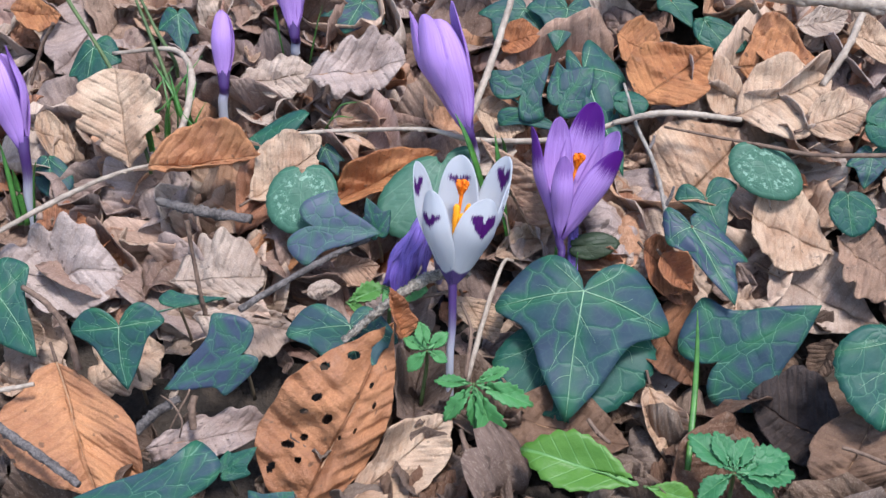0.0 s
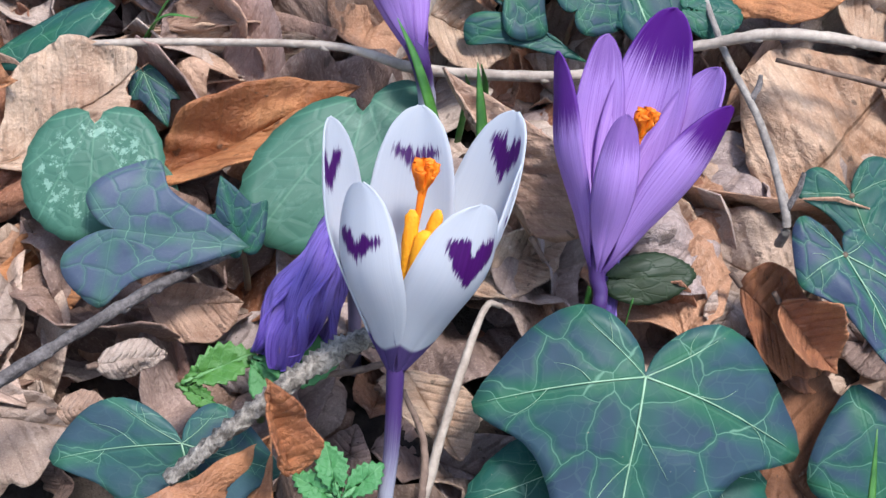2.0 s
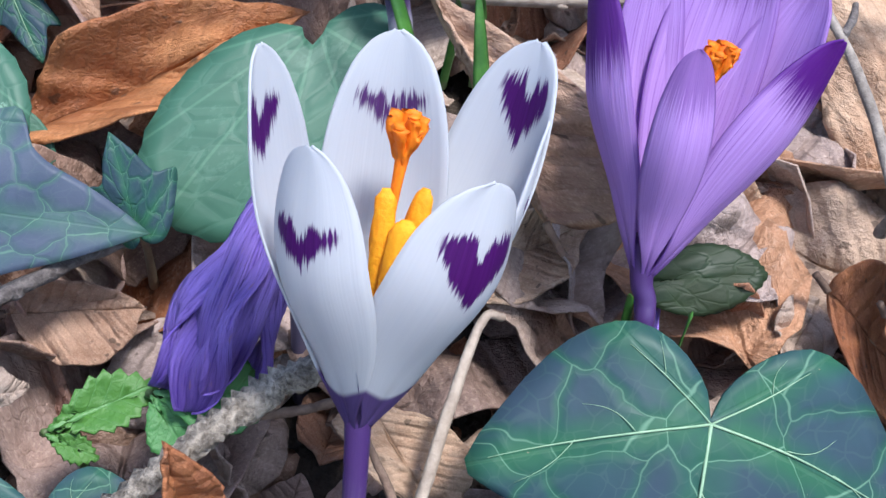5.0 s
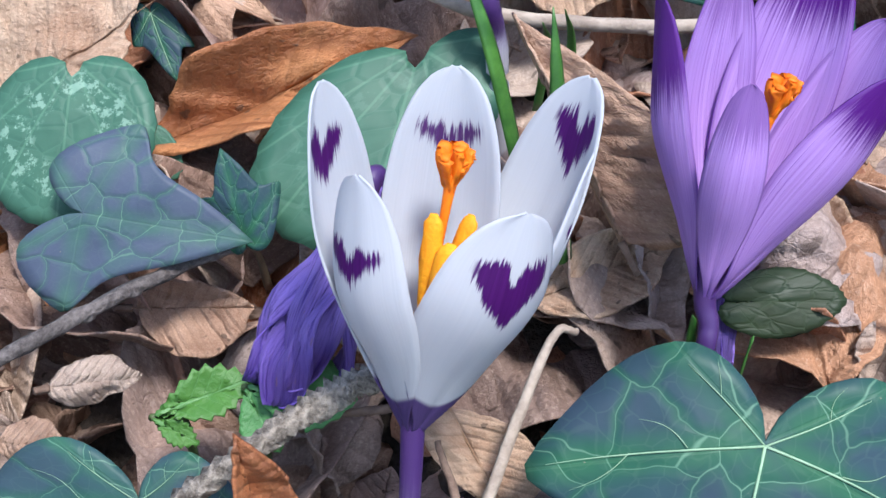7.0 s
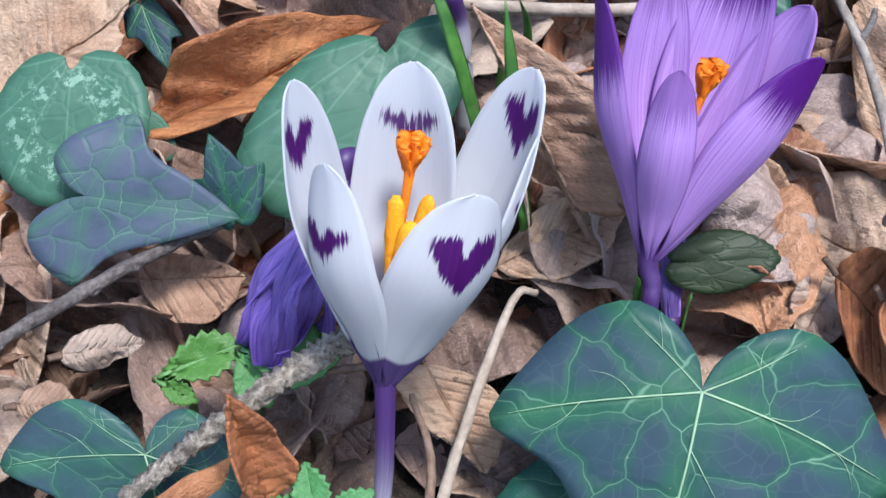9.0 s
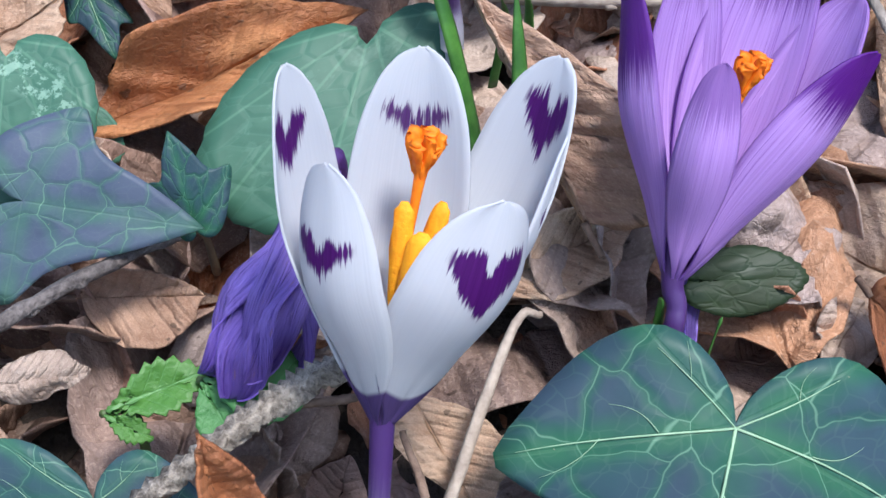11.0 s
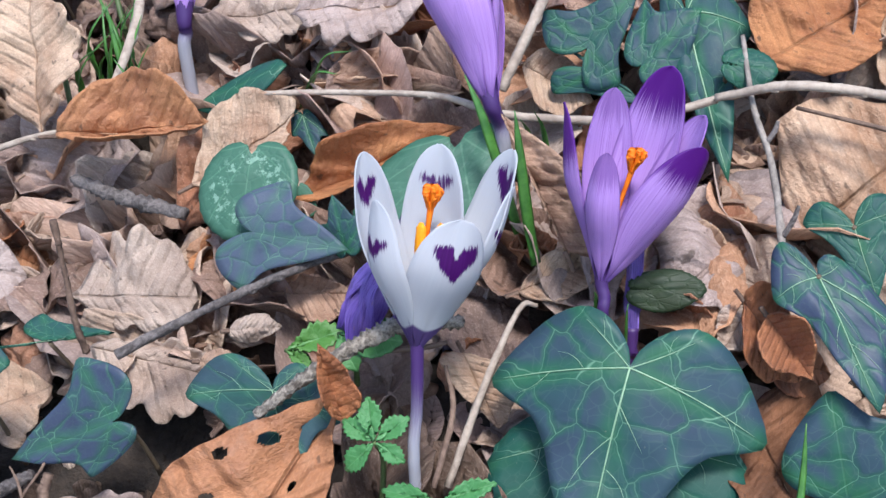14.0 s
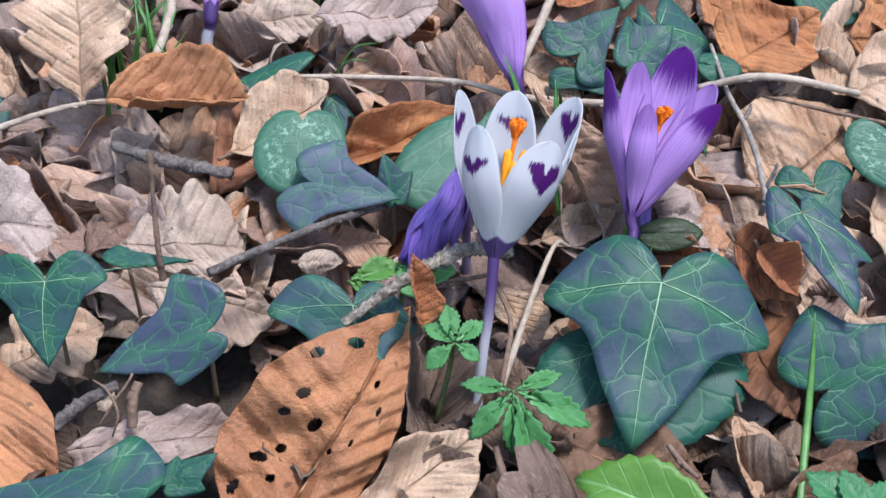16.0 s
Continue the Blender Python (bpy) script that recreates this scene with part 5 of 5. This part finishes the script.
twig("reddish fine stem beside a white crocus", [(-0.0015, -0.0202, 0.0233), (0.0007, -0.0073, 0.0313), (-0.0021, 0.0019, 0.0353)], [0.0006, 0.0006, 0.0004], BROWN_BARK)
twig("thin stem lying under a white crocus", [(-0.0169, 0.0067, 0.0343), (-0.0091, 0.0070, 0.0351), (-0.0029, 0.0082, 0.0361)], [0.0005, 0.0006, 0.0005], BROWN_BARK)
fork = twig("grey forked twig standing behind a purple crocus", [(0.0631, 0.0220, 0.0475), (0.0631, 0.0220, 0.0535), (0.0611, 0.0360, 0.0628), (0.0574, 0.0483, 0.0691), (0.0551, 0.0653, 0.0767)], [0.0008, 0.0008, 0.0007, 0.0006, 0.0005], GREY_BARK)
for a, b in (((0.0601, 0.0404, 0.0652), (0.0623, 0.0436, 0.0683)), ((0.0632, 0.0227, 0.0544), (0.0662, 0.0260, 0.0596))):
    o = fork.location
    part("side_twig", tube([Vector(a) - o, (Vector(a) + Vector(b)) / 2 - o + Vector((0.0004, 0, 0)), Vector(b) - o], [0.0006, 0.0006, 0.0004], 7, 8, 0.3), BARK, fork)
twig("thin curved dark green stem", [(-0.1070, 0.0632, 0.0511), (-0.1070, 0.0632, 0.0571), (-0.1121, 0.0734, 0.0694), (-0.1213, 0.0867, 0.0827), (-0.1358, 0.1038, 0.0994), (-0.1399, 0.1096, 0.1057)], [0.0007, 0.0007, 0.0007, 0.0007, 0.0007, 0.0005], DARK_STEM, 0.2, name="plant_stem", category="stem")
twig("thin green stem in far grass", [(-0.1026, 0.0922, 0.0647), (-0.1026, 0.0922, 0.0707), (-0.1099, 0.1061, 0.0845), (-0.1144, 0.1125, 0.0950)], [0.0007, 0.0007, 0.0007, 0.0005], DARK_STEM, 0.2, name="plant_stem", category="stem")
twig("thin green stem crossing far grass", [(-0.1015, 0.1017, 0.0691), (-0.1015, 0.1017, 0.0751), (-0.1068, 0.1057, 0.0845), (-0.1137, 0.1149, 0.0962)], [0.0007, 0.0007, 0.0007, 0.0005], DARK_STEM, 0.2, name="plant_stem", category="stem")
grass_blade("single upright green grass blade", [(0.0606, -0.0482, 0.0093), (0.0648, -0.0311, 0.0225), (0.0664, -0.0223, 0.0336), (0.0667, -0.0172, 0.0429)], 0.0009)
grass_blade("wide green blade leaning behind crocuses", [(0.0090, 0.0340, 0.0460), (0.0045, 0.0380, 0.0640), (0.0015, 0.0410, 0.0730), (-0.0015, 0.0440, 0.0790)], 0.0013)
grass_blade("wide upright green blade beside a ribbed leaf", [(0.0138, 0.0255, 0.0440), (0.0124, 0.0270, 0.0570), (0.0114, 0.0300, 0.0690), (0.0106, 0.0325, 0.0770)], 0.0013)
grass_blade("short green blade behind crocuses", [(0.0145, 0.0472, 0.0532), (0.0141, 0.0450, 0.0652), (0.0128, 0.0427, 0.0711)], 0.0007)
grass_blade("short green blade among brown litter", [(0.0102, 0.0471, 0.0529), (0.0110, 0.0442, 0.0646), (0.0100, 0.0410, 0.0701)], 0.0007)
grass_blade("green blade at the foot of an edge crocus", [(-0.1511, 0.0506, 0.0400), (-0.1523, 0.0543, 0.0575), (-0.1531, 0.0563, 0.0684)], 0.0010)
grass_blade("pale green blade beside a crocus tube", [(-0.1463, 0.0513, 0.0406), (-0.1430, 0.0511, 0.0568), (-0.1404, 0.0503, 0.0646)], 0.0010)
grass_blade("bright green blade by a crocus foot", [(-0.1487, 0.0504, 0.0400), (-0.1493, 0.0517, 0.0546), (-0.1487, 0.0501, 0.0619)], 0.0010)
grass_blade("tiny green shoot by a purple crocus", [(0.0281, 0.0104, 0.0375), (0.0279, 0.0102, 0.0474), (0.0276, 0.0099, 0.0493)], 0.0006)
grass_blade("tiny green shoot beneath purple petals", [(0.0336, 0.0076, 0.0367), (0.0341, 0.0073, 0.0466), (0.0344, 0.0074, 0.0486)], 0.0005)
grass_blade("green blade in far grass", [(-0.0906, 0.0698, 0.0534), (-0.0956, 0.0734, 0.0686), (-0.0985, 0.0790, 0.0810)], 0.0010)
grass_blade("dark green blade in far grass", [(-0.1032, 0.0758, 0.0552), (-0.1007, 0.0807, 0.0696), (-0.0936, 0.0827, 0.0791)], 0.0010)
grass_blade("short blade in far grass", [(-0.0943, 0.0669, 0.0518), (-0.0907, 0.0704, 0.0656), (-0.0861, 0.0725, 0.0730)], 0.0009)
grass_blade("thin blade leaning in far grass", [(-0.0471, 0.0700, 0.0589), (-0.0407, 0.0686, 0.0707), (-0.0326, 0.0655, 0.0740)], 0.0008)
grass_blade("dark blade leaning in far grass", [(-0.0492, 0.0701, 0.0568), (-0.0427, 0.0665, 0.0676), (-0.0356, 0.0618, 0.0700)], 0.0008)
grass_blade("blade beside a far crocus", [(-0.0629, 0.1072, 0.0726), (-0.0640, 0.1070, 0.0864), (-0.0640, 0.1051, 0.0936)], 0.0009)
grass_blade("dark blade beside a far crocus", [(-0.0534, 0.1035, 0.0716), (-0.0495, 0.1025, 0.0855), (-0.0467, 0.1026, 0.0938)], 0.0009)
grass_blade("fine green blade in a far tuft", [(-0.0953, 0.0702, 0.0532), (-0.0926, 0.0725, 0.0685), (-0.0897, 0.0789, 0.0776)], 0.0008)
grass_blade("dark green blade in a far tuft", [(-0.0925, 0.0782, 0.0571), (-0.0936, 0.0766, 0.0703), (-0.0935, 0.0873, 0.0812)], 0.0007)
grass_blade("fine green blade in a far tuft", [(-0.0977, 0.0829, 0.0588), (-0.0979, 0.0819, 0.0723), (-0.0886, 0.0896, 0.0826)], 0.0008)
grass_blade("fine green blade in a far tuft", [(-0.1083, 0.0739, 0.0539), (-0.1070, 0.0719, 0.0671), (-0.0973, 0.0716, 0.0737)], 0.0009)
grass_blade("fine green blade in a far tuft", [(-0.1070, 0.0815, 0.0574), (-0.1065, 0.0799, 0.0708), (-0.0984, 0.0866, 0.0805)], 0.0009)
grass_blade("fine green blade in a far tuft", [(-0.0933, 0.0662, 0.0516), (-0.0898, 0.0649, 0.0652), (-0.0937, 0.0671, 0.0719)], 0.0006)
grass_blade("dark green blade in a far tuft", [(-0.1019, 0.0698, 0.0525), (-0.1001, 0.0703, 0.0669), (-0.0958, 0.0687, 0.0725)], 0.0008)
grass_blade("fine green blade in a far tuft", [(-0.0993, 0.0779, 0.0564), (-0.0982, 0.0792, 0.0711), (-0.1062, 0.0891, 0.0810)], 0.0009)
grass_blade("dark green blade in a far tuft", [(-0.1020, 0.0768, 0.0557), (-0.1004, 0.0763, 0.0696), (-0.1029, 0.0855, 0.0796)], 0.0005)
grass_blade("dark green blade in a far tuft", [(-0.1051, 0.0679, 0.0514), (-0.1056, 0.0696, 0.0661), (-0.0960, 0.0763, 0.0759)], 0.0007)

# ---- crocuses ----
AXES = ((0.9990, -0.0300, 0.0200), (0.0, 0.370, 0.929), (0.02, 0.929, -0.370))
crocus("white crocus with violet blotches and orange stigma", (-0.0066, -0.0178, 0.0220), (-0.0043, -0.0068, 0.0520), AXES, [
    (0.44, 3.88, 0.80, 82, 0.72, 0.30, 0.40, (0.85, 0.50, 0.50)),
    (-1.05, 3.84, -0.05, 146, 0.56, 0.36, 0.50, (0.86, 0.75, 0.44)),
    (2.04, 3.74, 0.90, 40, 0.72, 0.38, 0.40, (0.88, 0.85, 0.58)),
    (2.10, 3.02, 0.50, 5, 0.56, 0.38, 0.45, (0.76, 0.6, 0.55)),
    (-0.55, 2.97, -0.80, 226, 0.66, 0.42, 0.50, (0.78, 0.70, 0.50)),
    (1.30, 2.62, -0.90, 303, 0.80, 0.40, 0.50, (0.79, 1.25, 0.46)),
], WHITE_PETAL, style=(0.48, 3.0, -0.10), anthers=((0.14, 0.75, 0.26, 2.40, -0.25, 0.125), (0.28, 0.9, 0.68, 2.38, -0.2, 0.125), (0.20, 0.55, 0.46, 2.10, -0.42, 0.175)), scale=0.88, tube_radius=0.0012, neck=1.5, point=2.4)
crocus("lilac-purple crocus with dark tips, fully open", (0.0290, 0.0068, 0.0420), (0.0290, 0.0125, 0.0540), AXES, [
    (1.24, 3.75, 0.85, 75, 0.64, 0.35, 0.45, (0.74, 1.0, 0.5)),
    (0.14, 3.35, 0.75, 110, 0.50, 0.30, 0.45, (0.80, 0.5, 0.5)),
    (-0.74, 3.15, 0.10, 195, 0.46, 0.25, 0.5, (0.66, 0.95, 0.5)),
    (1.90, 2.85, 0.45, 35, 0.55, 0.25, 0.45, (0.86, 0.4, 0.5)),
    (1.92, 2.34, -0.25, -40, 0.68, 0.24, 0.5, (0.70, 1.0, 0.5)),
    (0.17, 2.32, -0.75, 262, 0.34, 0.30, 0.5, (0.74, 0.55, 0.5)),
], PURPLE_PETAL, style=(0.66, 2.15, -0.05), tube_radius=0.0012, pale=0.0, neck=1.75, point=2.2)
crocus("closed lilac crocus leaning over far litter", (0.0050, 0.0480, 0.0560), (0.0018, 0.0500, 0.0720), ((1, 0, 0), (-0.30, 0.47, 0.83), (0.1, 0.85, -0.5)), [
    (-0.55, 3.9, 0.3, 170, 0.50, 0.50, 0.6, (0.95, 0.3, 0.5)),
    (0.95, 4.2, 0.3, 20, 0.42, 0.25, 0.5, (0.95, 0.3, 0.5)),
    (0.30, 3.5, -0.5, 270, 0.60, 0.45, 0.55, (0.95, 0.3, 0.5)),
    (-0.10, 3.7, -0.3, 230, 0.60, 0.55, 0.55, (0.95, 0.2, 0.5)),
    (0.30, 3.6, 0.6, 90, 0.60, 0.45, 0.55, (0.95, 0.3, 0.5)),
], PURPLE_PETAL, tube_radius=0.0016)
crocus("lilac crocus half open beside green blades", (-0.1475, 0.0521, 0.0439), (-0.1463, 0.0585, 0.0679), ((1, 0, 0), (-0.10, 0.50, 0.85), (0, 0.85, -0.5)), [
    (-0.10, 3.2, 0.1, 20, 0.42, 0.35, 0.55, (0.80, 0.7, 0.5)),
    (-0.95, 2.9, 0.2, 170, 0.50, 0.40, 0.55, (0.90, 0.4, 0.5)),
    (-0.50, 2.9, -0.5, 270, 0.50, 0.45, 0.55, (0.90, 0.4, 0.5)),
    (-0.50, 3.0, 0.6, 90, 0.55, 0.40, 0.5, (0.90, 0.4, 0.5)),
], PURPLE_PETAL, style=(-0.75, 2.6, -0.1))
crocus("closed lilac crocus on a white tube", (-0.0837, 0.0834, 0.0632), (-0.0818, 0.0872, 0.0760), ((1, 0, 0), (0.02, 0.50, 0.86), (0, 0.86, -0.5)), [
    (0.00, 2.25, 0.1, 0, 0.34, 0.28, 0.6, (0.95, 0.3, 0.5)),
    (-0.10, 2.2, 0.1, 180, 0.34, 0.28, 0.6, (0.95, 0.3, 0.5)),
    (0.00, 2.2, -0.2, 270, 0.36, 0.30, 0.6, (0.95, 0.3, 0.5)),
    (0.00, 2.2, 0.3, 90, 0.36, 0.30, 0.6, (0.95, 0.3, 0.5)),
], PURPLE_PETAL)
crocus("closed lilac crocus far back on a pale tube", (-0.0584, 0.1032, 0.0741), (-0.0578, 0.1048, 0.0859), ((1, 0, 0), (-0.05, 0.50, 0.86), (0, 0.86, -0.5)), [
    (0.20, 2.5, 0.1, 0, 0.42, 0.38, 0.6, (0.95, 0.2, 0.5)),
    (-0.30, 2.5, 0.1, 180, 0.42, 0.38, 0.6, (0.95, 0.2, 0.5)),
    (0.00, 2.4, -0.2, 270, 0.45, 0.35, 0.6, (0.95, 0.2, 0.5)),
    (0.00, 2.4, 0.3, 90, 0.45, 0.35, 0.6, (0.95, 0.2, 0.5)),
], PURPLE_PETAL)
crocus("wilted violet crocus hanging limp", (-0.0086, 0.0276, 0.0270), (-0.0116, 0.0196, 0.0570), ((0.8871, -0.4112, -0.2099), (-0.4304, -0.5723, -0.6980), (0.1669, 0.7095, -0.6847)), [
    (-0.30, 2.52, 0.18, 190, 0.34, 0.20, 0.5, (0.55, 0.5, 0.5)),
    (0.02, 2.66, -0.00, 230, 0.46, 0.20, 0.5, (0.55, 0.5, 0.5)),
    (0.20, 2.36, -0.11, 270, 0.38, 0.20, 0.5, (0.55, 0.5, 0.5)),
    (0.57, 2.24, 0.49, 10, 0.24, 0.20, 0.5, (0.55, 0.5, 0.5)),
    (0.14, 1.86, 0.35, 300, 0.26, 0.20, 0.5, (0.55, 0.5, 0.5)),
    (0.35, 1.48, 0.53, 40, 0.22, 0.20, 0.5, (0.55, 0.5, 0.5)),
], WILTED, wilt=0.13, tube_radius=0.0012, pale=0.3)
crocus("spent lilac crocus shrivelled behind a taller one", (0.0338, 0.0140, 0.0260), (0.0342, 0.0165, 0.0335), ((1, 0, 0), (0.0, 0.50, 0.87), (0, 0.87, -0.50)), [
    (0.08, 2.35, 0.0, 300, 0.15, 0.08, 0.6, (0.60, 0.5, 0.5)),
    (-0.06, 2.05, 0.1, 190, 0.14, 0.08, 0.6, (0.60, 0.5, 0.5)),
    (0.14, 1.80, 0.1, 20, 0.12, 0.08, 0.6, (0.60, 0.5, 0.5)),
], WILTED, wilt=0.05, tube_radius=0.0010, pale=0.0)

# ---- fresh herbs ----
sprig("bright green herb sprig with toothed leaflets", (-0.0002, -0.0234, 0.0092), (0.0008, -0.0254, 0.0252),
      [(-0.0108, -0.0244, 0.0266), (-0.0088, -0.0314, 0.0166), (0.0113, -0.0228, 0.0289), (0.0186, -0.0291, 0.0199), (0.0086, -0.0376, 0.0077), (0.0009, -0.0332, 0.0140)], 0.66)
sprig("small green herb sprig by a crocus tube", (-0.0156, -0.0138, 0.0144), (-0.0126, -0.0178, 0.0324),
      [(-0.0192, -0.0155, 0.0357), (-0.0063, -0.0148, 0.0366), (-0.0188, -0.0212, 0.0276), (-0.0066, -0.0198, 0.0295), (-0.0145, -0.0129, 0.0394)], 1.0)
sprig("dark green herb sprig at the foot of litter", (0.0708, -0.0555, 0.0034), (0.0708, -0.0585, 0.0174),
      [(0.0603, -0.0495, 0.0249), (0.0673, -0.0493, 0.0251), (0.0765, -0.0508, 0.0239), (0.0871, -0.0544, 0.0208), (0.0883, -0.0586, 0.0173), (0.0819, -0.0634, 0.0132), (0.0605, -0.0631, 0.0135)], 0.98, deep=0.6, teeth=0.045, tilt=(0, -0.4, 0.9))
sprig("broad hairy light green leaf near litter", (0.0526, -0.0544, 0.0015), (0.0466, -0.0584, 0.0135),
      [(0.0133, -0.0475, 0.0212), (0.0609, -0.0618, 0.0112)], 0.85, hue=1.0, teeth=0.03, name="hairy_herb")
sprig("yellowish green toothed leaf under a wilted crocus", (-0.0345, 0.0094, 0.0252), (-0.0377, 0.0058, 0.0340),
      [(-0.0255, 0.0096, 0.0378), (-0.0318, 0.0036, 0.0318)], 0.9, hue=0.7, teeth=0.06)
sprig("soft green leaf under a spiny twig", (-0.0254, 0.0113, 0.0260), (-0.0262, 0.0085, 0.0370),
      [(-0.0125, 0.0060, 0.0385), (-0.0215, 0.0020, 0.0330)], 1.25, hue=0.15, teeth=0.02)
